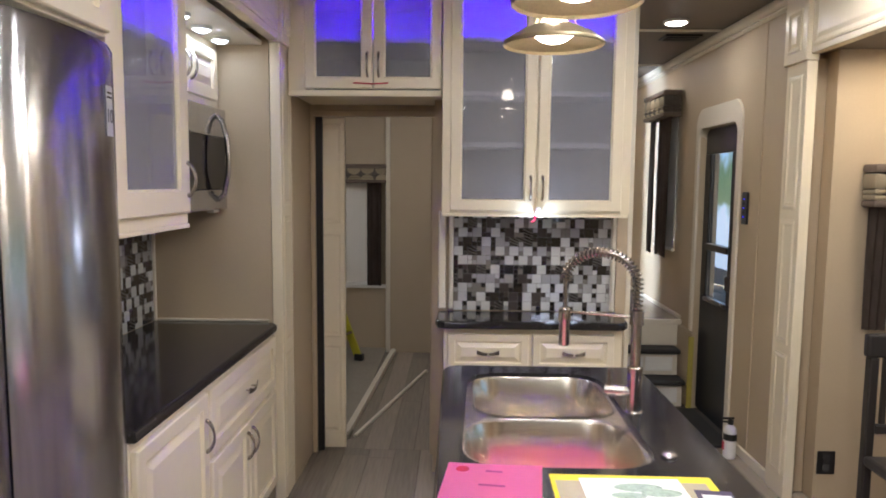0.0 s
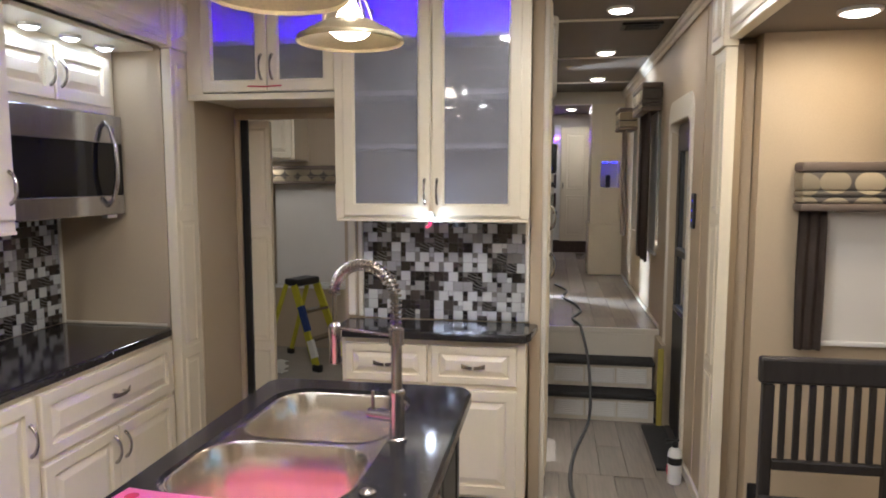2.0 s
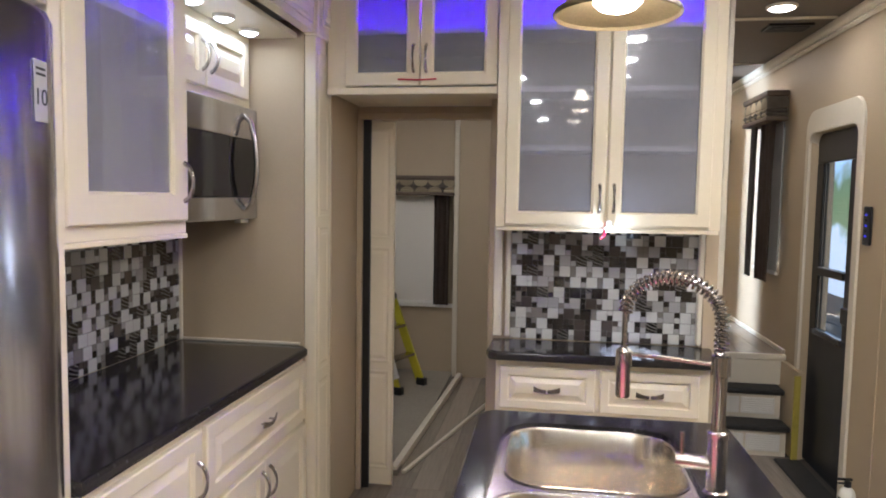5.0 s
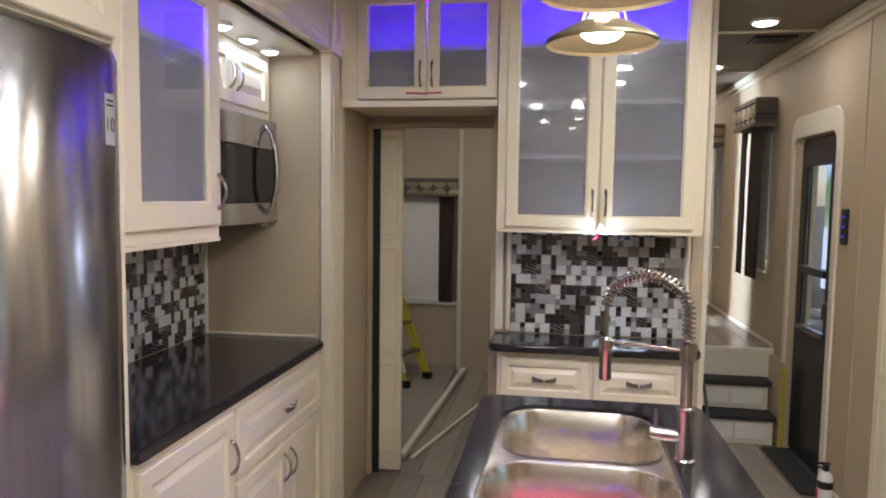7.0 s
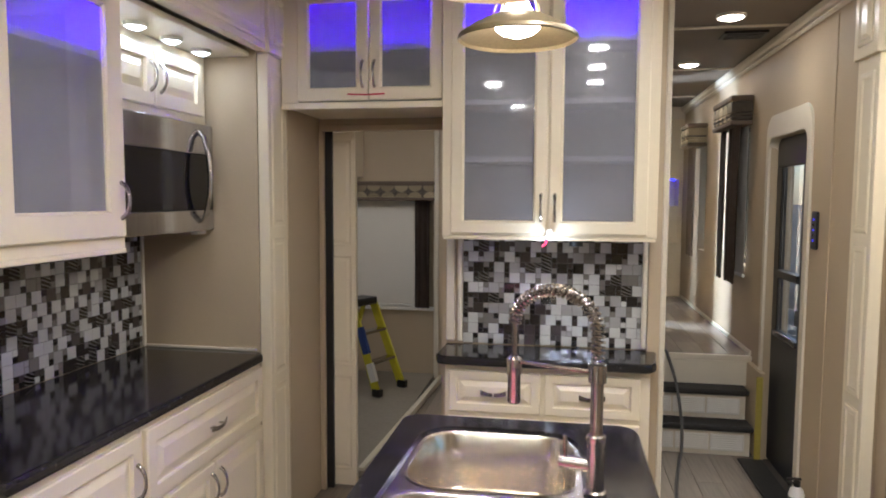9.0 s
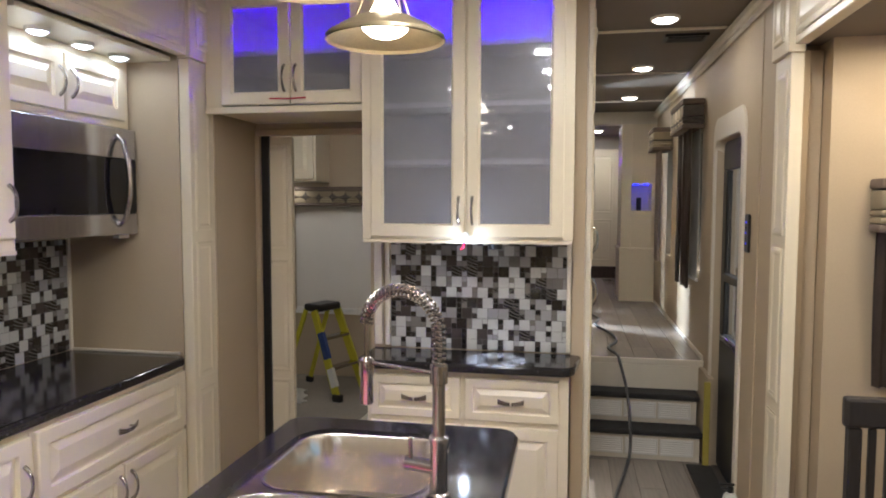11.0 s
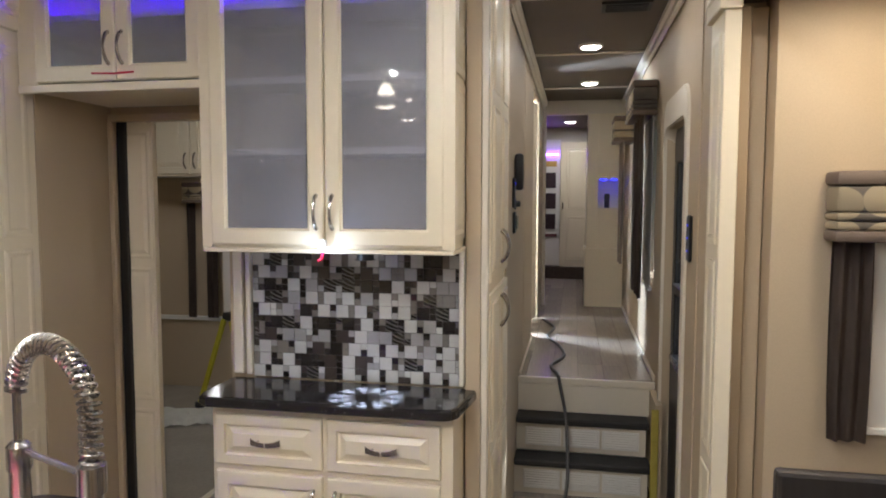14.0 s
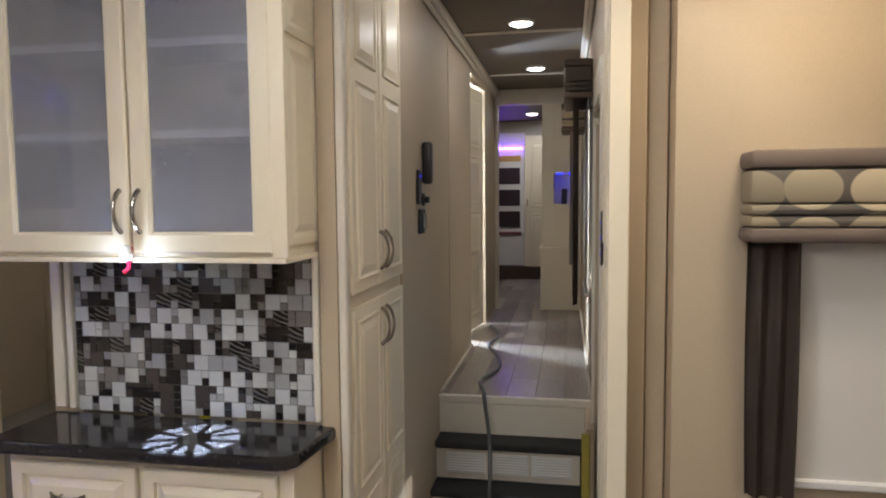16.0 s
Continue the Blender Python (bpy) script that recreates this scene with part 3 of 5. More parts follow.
puck(1.25, 10.25, CEILING, 6.0)


def pendant(x, y):
    root = thing("pendant_lamp", pose(x, y, 0), "bronze cone pendant lamp with a glowing bulb", "lamp", "pendants over the island")
    rim = 2.048
    outer = [(0.168, rim), (0.165, rim + 0.010), (0.135, rim + 0.030), (0.100, rim + 0.049), (0.070, rim + 0.062)]
    part("shade", lathe(outer + [(r - 0.004, z - 0.004) for r, z in outer[::-1]], 48), BRASS, root, "aged bronze cone shade", smooth=True)
    part("neck", lathe([(0.018, rim + 0.185), (0.028, rim + 0.17), (0.028, rim + 0.14), (0.02, rim + 0.125)], 24, cap=True), BRASS, root, smooth=True)
    for k in range(4):
        a = math.pi / 4 + k * math.pi / 2
        part("stay", tube([(0.028 * math.cos(a), 0.028 * math.sin(a), rim + 0.15), (0.058 * math.cos(a), 0.058 * math.sin(a), rim + 0.130), (0.092 * math.cos(a), 0.092 * math.sin(a), rim + 0.047)], 0.003, 6), BRASS, root)
    part("bulb", lathe([(0.017, rim + 0.125), (0.022, rim + 0.112), (0.036, rim + 0.085), (0.054, rim + 0.056), (0.063, rim + 0.038), (0.062, rim + 0.028), (0.045, rim + 0.014), (0.02, rim + 0.006), (0.001, rim + 0.004)], 28), BULB, root, "glowing reflector bulb", smooth=True)
    part("cord", tube([(0, 0, rim + 0.18), (0, 0, CEILING - 0.03)], 0.004, 6), BLACK, root)
    part("canopy", lathe([(0.055, CEILING), (0.055, CEILING - 0.015), (0.01, CEILING - 0.03)], 24), BRASS, root, smooth=True)


pendant(0.405, 2.99)
pendant(0.39, 2.46)


# ---- wall between kitchen and hall: tall glass cabinet, tiled counter, pantry ----
def tall_cabinet():
    root = thing("glass_cabinet", pose(0, 4.03, 0), "cream wall cabinet with two frosted glass doors, blue-lit inside", "cabinet")
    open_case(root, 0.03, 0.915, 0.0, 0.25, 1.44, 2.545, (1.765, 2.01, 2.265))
    bm = box(0.016, 0.055, -0.018, 0.0, 1.44, 2.545, 0.002)
    box(0.885, 0.93, -0.018, 0.0, 1.44, 2.545, 0.002, bm=bm)
    box(0.46, 0.495, -0.004, 0.0, 1.44, 2.545, bm=bm)
    part("face_frame", bm, CAB, root)
    part("bottom_rail", box(0.02, 0.925, -0.019, 0.248, 1.425, 1.4395, 0.002), CAB, root)
    glass_front(root, 0.055, 1.452, 0.417, 1.085, "right", -0.002)
    glass_front(root, 0.480, 1.452, 0.410, 1.085, "left", -0.002)
    for z0, z1 in ((1.47, 2.02), (2.04, 2.53)):
        part("side_panel", rings(0.22, z1 - z0, ((0, 0), (0, -0.006), (0.02, -0.008), (0.035, -0.003), (0.055, -0.008)), z=z0), CAB, root, m=pose(0.9155, 0.02, 0, 0, 0, 90))


def small_cabinet():
    root = thing("glass_cabinet", pose(0, 4.06, 0), "small cream over-door cabinet with frosted glass doors, blue-lit", "cabinet")
    open_case(root, -0.735, 0.015, 0.0, 0.50, 2.02, 2.545, (2.265,))
    part("face_frame", box(-0.739, -0.655, -0.018, 0.0, 2.02, 2.545, 0.002), CAB, root)
    part("bottom_rail", box(-0.739, 0.012, -0.024, 0.0, 2.005, 2.035, 0.003), CAB, root)
    glass_front(root, -0.66, 2.042, 0.333, 0.49, "right", -0.004)
    glass_front(root, -0.322, 2.042, 0.333, 0.49, "left", -0.004)
    solid("red_string", tube([(-0.42, 4.03, 2.068), (-0.33, 4.028, 2.064), (-0.25, 4.03, 2.068)], 0.0035, 6), RED, "thin red string tied between two handles", "string", "object")


tall_cabinet()
small_cabinet()
ribbon = bmesh.new()
tube([(0.478, 4.0, 1.47), (0.475, 3.995, 1.44), (0.47, 4.0, 1.41), (0.455, 3.998, 1.40)], 0.006, 6, ribbon)
solid("red_ribbon", ribbon, RED, "red ribbon tied round the cabinet handles", "ribbon", "object")


def pod(x, y, z):
    """A small lit pod tied to the cabinet handles by the ribbon."""
    root = thing("hanging_light", pose(x, y, z), "small lit white pod tied to the cabinet handles", "lamp")
    part("shell", lathe([(0.002, 0.030), (0.012, 0.026), (0.015, 0.012), (0.015, 0.0)], 20), WHITE, root, smooth=True)
    part("lens", lathe([(0.015, -0.0005), (0.012, -0.010), (0.001, -0.014)], 20), COOL, root, "glowing cool white lens", smooth=True)
    lamp = new("hanging_light_beam", bpy.data.lights.new("hanging_light_beam", "POINT"))
    lamp.data.energy, lamp.data.shadow_soft_size, lamp.data.color = 0.9, 0.012, (0.80, 0.88, 1.0)
    lamp.matrix_world = pose(x, y - 0.03, z - 0.02)


pod(0.485, 3.968, 1.448)


def added_petal_light(x, y, z):
    """An unseen lamp added under the cabinet; its pierced cover shapes a ring of light petals on the worktop."""
    root = thing("added_petal_lamp", pose(x, y, z), "unseen added lamp with a pierced cover that shapes petals of light", "lamp")
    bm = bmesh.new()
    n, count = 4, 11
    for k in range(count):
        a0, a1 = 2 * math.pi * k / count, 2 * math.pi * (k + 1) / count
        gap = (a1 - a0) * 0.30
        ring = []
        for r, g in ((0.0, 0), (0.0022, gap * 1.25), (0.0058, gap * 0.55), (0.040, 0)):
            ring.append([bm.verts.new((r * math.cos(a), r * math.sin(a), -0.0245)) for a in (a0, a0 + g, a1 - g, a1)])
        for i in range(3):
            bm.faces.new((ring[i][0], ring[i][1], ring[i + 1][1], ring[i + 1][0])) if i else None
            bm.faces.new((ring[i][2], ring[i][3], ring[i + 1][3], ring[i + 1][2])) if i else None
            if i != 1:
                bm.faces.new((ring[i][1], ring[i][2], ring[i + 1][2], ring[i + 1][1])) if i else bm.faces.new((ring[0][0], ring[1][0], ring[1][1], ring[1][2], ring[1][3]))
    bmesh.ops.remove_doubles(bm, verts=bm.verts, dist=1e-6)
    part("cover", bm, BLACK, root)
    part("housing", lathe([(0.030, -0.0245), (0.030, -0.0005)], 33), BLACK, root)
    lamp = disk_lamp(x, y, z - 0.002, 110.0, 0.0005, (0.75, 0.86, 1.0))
    lamp.name = "added_petal_lamp_light"


added_petal_light(0.60, 4.075, 1.4245)


def counter_base():
    root = thing("base_cabinet", pose(0, 4.03, 0), "cream base cabinet with two drawers above doors", "cabinet")
    part("body", box(0.03, 0.922, 0.0, 0.25, 0.09, 0.868, 0.002), CAB, root)
    part("plinth", box(0.04, 0.92, 0.05, 0.24, 0.0, 0.09), BLACK, root)
    for x in (0.05, 0.475):
        front(root, x, 0.655, 0.405, 0.185, "drawer", "drawer")
        front(root, x, 0.11, 0.405, 0.52, "door", "right" if x < 0.3 else "left")


counter_base()


def slab(name, outline, z0, z1, label, bevel=0.012):
    bm = bmesh.new()
    low = [bm.verts.new((x, y, z0)) for x, y in outline]
    face = bm.faces.new(low)
    up = bmesh.ops.extrude_face_region(bm, geom=[face])
    bmesh.ops.translate(bm, verts=[v for v in up["geom"] if isinstance(v, bmesh.types.BMVert)], vec=(0, 0, z1 - z0))
    edges = [e for e in bm.edges if abs(e.verts[0].co.z - e.verts[1].co.z) < 1e-6]
    bmesh.ops.bevel(bm, geom=edges, offset=bevel, segments=3, affect="EDGES", profile=0.5)
    return solid(name, bm, STONE, label, "worktop", "object")


def rounded(x0, x1, y0, y1, r, steps=6):
    pts = []
    for cx, cy, a0 in ((x1 - r, y0 + r, -90), (x1 - r, y1 - r, 0), (x0 + r, y1 - r, 90), (x0 + r, y0 + r, 180)):
        for k in range(steps + 1):
            a = radians(a0 + 90 * k / steps)
            pts.append((cx + r * math.cos(a), cy + r * math.sin(a)))
    return pts


slab("worktop", [(-0.005, 4.255), (-0.012, 4.03), (0.0, 3.99), (0.035, 3.972), (0.89, 3.972), (0.925, 3.985), (0.945, 4.02), (0.972, 4.235), (0.965, 4.262), (0.0, 4.262)],
     0.87, 0.91, "polished black stone worktop before the tiled splashback")


def pantry():
    root = thing("pantry_cabinet", pose(1.0, 4.29, 0, 0, 0, 90), "tall cream pantry with four raised-panel doors", "cabinet")
    part("body", box(0.0, 0.655, 0.0, 0.36, 0.0, 2.555, 0.002), CAB, root)
    for z0, h in ((1.30, 1.22), (0.10, 1.155)):
        for i, x in enumerate((0.015, 0.335)):
            d = part("door", box(x, x + 0.31, -0.014, 0.0, z0, z0 + h, 0.003), CAB, root, m=pose(0, -0.001, 0))
            for a, b in (((0.04, 0.66), (0.72, h - 0.04)) if z0 > 1 else ((0.04, 0.52), (0.58, h - 0.04))):
                part("panel", rings(0.23, b - a, ((0, 0), (0, -0.002), (0.004, -0.006), (0.012, -0.001), (0.018, -0.001), (0.042, -0.007)), x=x + 0.04, z=z0 + a), CAB, d, m=pose(0, -0.0142, 0))
            arch_handle(d, x + (0.285 if i == 0 else 0.025), z0 + (0.12 if z0 > 1 else h - 0.10), 0.13)


pantry()


# ---- kitchen slide-out ----
def base_units():
    a = thing("base_cabinet", pose(-0.80, 2.445, 0, 0, 0, 90), "cream base cabinet with one raised-panel door", "cabinet")
    part("body", box(0, 0.56, 0, 0.56, 0.09, 0.868, 0.002), CAB, a)
    part("plinth", box(0, 0.56, 0.06, 0.5, 0, 0.09), BLACK, a)
    front(a, 0.01, 0.11, 0.535, 0.735, "door", "right")
    b = thing("base_cabinet", pose(-0.80, 3.006, 0, 0, 0, 90), "cream base cabinet with a drawer above two doors", "cabinet")
    part("body", box(0, 0.90, 0, 0.56, 0.09, 0.868, 0.002), CAB, b)
    part("plinth", box(0, 0.90, 0.06, 0.5, 0, 0.09), BLACK, b)
    d = part("drawer", rings(0.87, 0.25, RAISED, x=0.015, z=0.595), CAB, b)
    twin_handle(d, 0.45, 0.72)
    front(b, 0.015, 0.11, 0.43, 0.465, "door", "right")
    front(b, 0.452, 0.11, 0.43, 0.465, "door", "left")


base_units()
slab("worktop", [(-0.775, 2.442), (-0.765, 3.86), (-0.79, 3.9), (-1.382, 3.905), (-1.382, 2.442)][::-1], 0.87, 0.91, "long polished black stone kitchen worktop")


def wall_unit():
    root = thing("glass_cabinet", pose(-0.86, 2.455, 0, 0, 0, 90), "cream wall cabinet with one frosted glass door, blue-lit", "cabinet")
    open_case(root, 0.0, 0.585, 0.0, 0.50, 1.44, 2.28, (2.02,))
    part("bottom_rail", box(0, 0.585, -0.012, 0.49, 1.425, 1.4395, 0.002), CAB, root)
    part("face_frame", box(0.0, 0.045, -0.018, 0.0, 1.44, 2.28, 0.002), CAB, root)
    part("lower_rail", box(0.046, 0.585, -0.006, -0.0005, 1.44, 1.4765, 0.001), CAB, root)
    glass_front(root, 0.045, 1.478, 0.53, 0.785, "right", stile=0.083)


wall_unit()


def over_microwave():
    root = thing("wall_cabinet", pose(-1.04, 3.10, 0, 0, 0, 90), "small cream cabinet above the microwave", "cabinet")
    part("body", box(0, 0.80, 0, 0.34, 1.925, 2.220, 0.002), CAB, root)
    front(root, 0.03, 1.955, 0.355, 0.225, "door")
    front(root, 0.395, 1.955, 0.355, 0.225, "door")
    for x, p in ((0.36, 0), (0.425, 1)):
        arch_handle(root, x, 2.065, 0.11)


over_microwave()


def microwave():
    root = thing("microwave", pose(-1.04, 3.115, 0, 0, 0, 90), "stainless over-counter microwave with a dark glass door", "microwave")
    part("body", box(0, 0.785, 0.0, 0.33, 1.458, 1.918, 0.004), DARKSTEEL, root)
    part("front_top", box(0, 0.785, -0.035, 0.0, 1.79, 1.918, 0.004), STEEL, root)
    part("front_bottom", box(0, 0.785, -0.035, 0.0, 1.458, 1.548, 0.004), STEEL, root)
    part("door_glass", box(0, 0.785, -0.032, 0.0, 1.549, 1.789, 0.003), BLACKGLASS, root, "black glass door and control panel")
    part("door_window", box(0.05, 0.52, -0.0345, -0.0325, 1.575, 1.765, 0.0005), material("mesh_glass", (0.008, 0.008, 0.009), 0.12, vary=0.2, bump=0), root)
    part("handle", tube([(0.66, -0.035, 1.50), (0.66, -0.065, 1.53), (0.66, -0.085, 1.62), (0.66, -0.088, 1.69), (0.66, -0.082, 1.78), (0.66, -0.062, 1.86), (0.66, -0.035, 1.885)], 0.012, 10), NICKEL, root, "bowed steel handle", smooth=True)
    part("foot", box(0.70, 0.77, 0.0, 0.03, 1.44, 1.457), WHITE, root)


microwave()


def fridge():
    root = thing("refrigerator", pose(-0.815, 1.49, 0, 0, 0, 90), "stainless french-door refrigerator with bowed doors", "refrigerator")
    part("body", box(0, 0.915, 0.02, 0.50, 0.02, 1.90, 0.004), DARKSTEEL, root)
    for x0, x1 in ((0.003, 0.452), (0.460, 0.912)):
        bm = bmesh.new()
        n = 14
        rows = []
        for z in (0.62, 0.64, 1.90, 1.92):
            row = []
            for i in range(n + 1):
                x = x0 + (x1 - x0) * i / n
                s = ((x - x0) / (x1 - x0) - 0.5) * 2
                y = -0.042 - 0.030 * (1 - s * s)
                e = min(i, n - i) / n
                y += 0.012 * max(0, 1 - e * 14)
                row.append(bm.verts.new((x, y + (0.010 if z in (0.62, 1.92) else 0), z)))
            rows.append(row)
        for a, b in zip(rows, rows[1:]):
            for i in range(n):
                bm.faces.new((a[i], a[i + 1], b[i + 1], b[i]))
        back = [[bm.verts.new((x, 0.018, z)) for x in (x0, x1)] for z in (0.62, 1.92)]
        bm.faces.new((*rows[0][::-1], back[0][0], back[0][1])), bm.faces.new((*rows[-1], back[1][1], back[1][0]))
        bm.faces.new((back[0][0], back[1][0], *[r[0] for r in rows[::-1]])), bm.faces.new((back[0][1], back[1][1], *[r[-1] for r in rows[::-1]]))
        door = part("door", bm, STEEL, root, "bowed stainless door", smooth=True)
    part("freezer_drawer", box(0.003, 0.912, -0.05, 0.018, 0.05, 0.60, 0.012), STEEL, root)
    part("drawer_handle", tube([(0.10, -0.05, 0.55), (0.11, -0.085, 0.55), (0.46, -0.095, 0.55), (0.80, -0.085, 0.55), (0.81, -0.05, 0.55)], 0.012, 10), NICKEL, root, "long steel drawer handle", smooth=True)
    tag = part("sticker", box(-0.0225, 0.0225, -0.0014, 0.0, 1.695, 1.815), material("grey_sticker", (0.43, 0.42, 0.43), 0.4, vary=0.04, bump=0.01), root, "pale grey sticker with a large 10", m=pose(0.8345, -0.0600, 0, 0, 0, 10))
    return root, tag


fridge_root, sticker = fridge()
solid("panel_beside_refrigerator", box(-1.38, -0.80, 2.408, 2.441, 0.0, 2.25, 0.002), CAB, "cream end panel beside the refrigerator", "panel", "structure")


def over_fridge():
    root = thing("wall_cabinet", pose(-0.80, 1.48, 0, 0, 0, 90), "cream cabinet over the refrigerator", "cabinet")
    part("body", box(0, 0.925, 0, 0.55, 1.945, 2.24, 0.002), CAB, root)
    front(root, 0.01, 1.955, 0.45, 0.275), front(root, 0.465, 1.955, 0.45, 0.275)


over_fridge()


# ---- island ----
IX0, IX1, IY0, IY1 = 0.045, 0.775, 1.66, 3.17


def island():
    root = thing("kitchen_island", pose(0, 0, 0), "cream kitchen island below a black worktop", "island")
    bm = bmesh.new()
    x0, x1, y0, y1, t = IX0 + 0.05, IX1 - 0.06, IY0 + 0.05, IY1 - 0.05, 0.02
    box(x0, x0 + t, y0, y1, 0.09, 0.868, bm=bm), box(x1 - t, x1, y0, y1, 0.09, 0.868, bm=bm)
    box(x0 + t, x1 - t, y0, y0 + t, 0.09, 0.868, bm=bm), box(x0 + t, x1 - t, y1 - t, y1, 0.09, 0.868, bm=bm)
    box(x0 + t, x1 - t, y0 + t, y1 - t, 0.09, 0.11, bm=bm)
    part("body", bm, CAB, root)
    part("plinth", box(x0 + 0.05, x1 - 0.05, y0 + 0.05, y1 - 0.05, 0, 0.0895), BLACK, root)
    for k in range(3):
        d = part("door", rings(0.42, 0.70, RAISED, z=0.13), BLACK if k == 2 else CAB, root, m=pose(x1, y0 + 0.06 + k * 0.46, 0, 0, 0, 90))
        if k < 2:
            arch_handle(d, 0.39, 0.72)
    for k in range(3):
        part("panel", rings(0.42, 0.70, RAISED, z=0.13), CAB, root, m=pose(x0, y0 + 0.48 + k * 0.46, 0, 0, 0, -90))


island()
BASINS = ((0.150, 0.583, 2.640, 3.055, 0.10), (0.118, 0.583, 2.262, 2.612, 0.12))


def sink_outline(grow=0.0):
    """The cut-out round both bowls, a little narrower at its far end."""
    ring = rounded(0.106 - grow, 0.597 + grow, 2.250 - grow, 3.067 + grow, 0.11)
    return [(x + (0.030 * (y - 2.25) / 0.82 if x < 0.35 else 0.0), y) for x, y in ring]


def island_top():
    """The worktop with two sink cut-outs, its front edge rounded."""
    bm = bmesh.new()
    outer = rounded(IX0, IX1, IY0, IY1, 0.06)
    hole = sink_outline()
    lip = [bm.verts.new((x, y, 0.90)) for x, y in outer]
    inset = [bm.verts.new((x + (0.41 - x) * 0.02, y + (2.415 - y) * 0.01, 0.91)) for x, y in outer]
    low = [bm.verts.new((x, y, 0.872)) for x, y in outer]
    inner = [bm.verts.new((x, y, 0.91)) for x, y in hole]
    deep = [bm.verts.new((x, y, 0.872)) for x, y in hole]
    n = len(outer)
    for i in range(n):
        j = (i + 1) % n
        bm.faces.new((low[i], low[j], lip[j], lip[i])), bm.faces.new((lip[i], lip[j], inset[j], inset[i]))
        bm.faces.new((inset[i], inset[j], inner[j], inner[i])), bm.faces.new((inner[i], inner[j], deep[j], deep[i]))
        bm.faces.new((deep[i], deep[j], low[j], low[i]))
    return solid("worktop", bm, STONE, "polished black stone island worktop with a sink cut-out", "worktop", "object")


island_top()


def sink():
    root = thing("kitchen_sink", pose(0, 0, 0), "double-bowl stainless sink set under the island worktop", "sink")
    bm = bmesh.new()
    plate = [bm.verts.new((x, y, 0.898)) for x, y in sink_outline(0.005)]
    edge = [bm.edges.new((plate[i], plate[(i + 1) % len(plate)])) for i in range(len(plate))]
    for x0, x1, y0, y1, r in BASINS:
        ring = [bm.verts.new((x, y, 0.898)) for x, y in rounded(x0, x1, y0, y1, r)]
        edge += [bm.edges.new((ring[i], ring[(i + 1) % len(ring)])) for i in range(len(ring))]
    bmesh.ops.triangle_fill(bm, edges=edge, use_beauty=True)
    part("rim", bm, SINK, root, smooth=False)
    for x0, x1, y0, y1, r in BASINS:
        bm, last = bmesh.new(), None
        for inset, z in ((-0.004, 0.9005), (0.0, 0.900), (0.004, 0.894), (0.012, 0.78), (0.02, 0.735), (0.045, 0.715), (0.12, 0.711)):
            loop = [bm.verts.new((x, y, z)) for x, y in rounded(x0 + inset, x1 - inset, y0 + inset, y1 - inset, max(0.02, r - inset * 0.5))]
            if last:
                for i in range(len(loop)):
                    j = (i + 1) % len(loop)
                    bm.faces.new((last[i], last[j], loop[j], loop[i]))
            last = loop
        bm.faces.new(last)
        bowl = part("bowl", bm, SINK, root, "deep satin steel bowl", smooth=True)
        cx, cy = (x0 + x1) / 2, (y0 + y1) / 2
        part("drain", lathe([(0.045, 0.0), (0.045, 0.004), (0.034, 0.004), (0.03, 0.001), (0.001, 0.001)], 24, at=(cx, cy, 0.712)), NICKEL, bowl, "round drain", smooth=True)



sink()
fx0, fx1, fy0, fy1, fr = BASINS[0] if BASINS[0][2] < BASINS[1][2] else BASINS[1]
def film():
    """Protective film over the floor of the front bowl, running up its near and side walls."""
    bm, last = bmesh.new(), None
    lift = [(0.075, 0.722), (0.045, 0.7225), (0.024, 0.742), (0.0165, 0.785), (0.0105, 0.84)]
    outer = [rounded(fx0 + a, fx1 - a, fy0 + a, fy1 - a, max(0.02, fr - a * 0.5)) for a, z in lift]
    for ring, (a, z) in zip(outer, lift):
        loop = []
        for x, y in ring:
            back = min(1.0, max(0.0, (y - fy0) / (fy1 - fy0) - 0.12) / 0.3)
            loop.append(bm.verts.new((x, y, z - (z - 0.724) * back) if z > 0.73 else (x, y, z)))
        if last:
            for i in range(len(loop)):
                k = (i + 1) % len(loop)
                bm.faces.new((last[i], last[k], loop[k], loop[i]))
        else:
            bm.faces.new(loop)
        last = loop
    return solid("pink_sheet", bm, material("red_pink_film", (0.88, 0.30, 0.36), 0.45, vary=0.05, bump=0.02), "pink protective film lining the front sink bowl", "film", "object", smooth=True)


film()


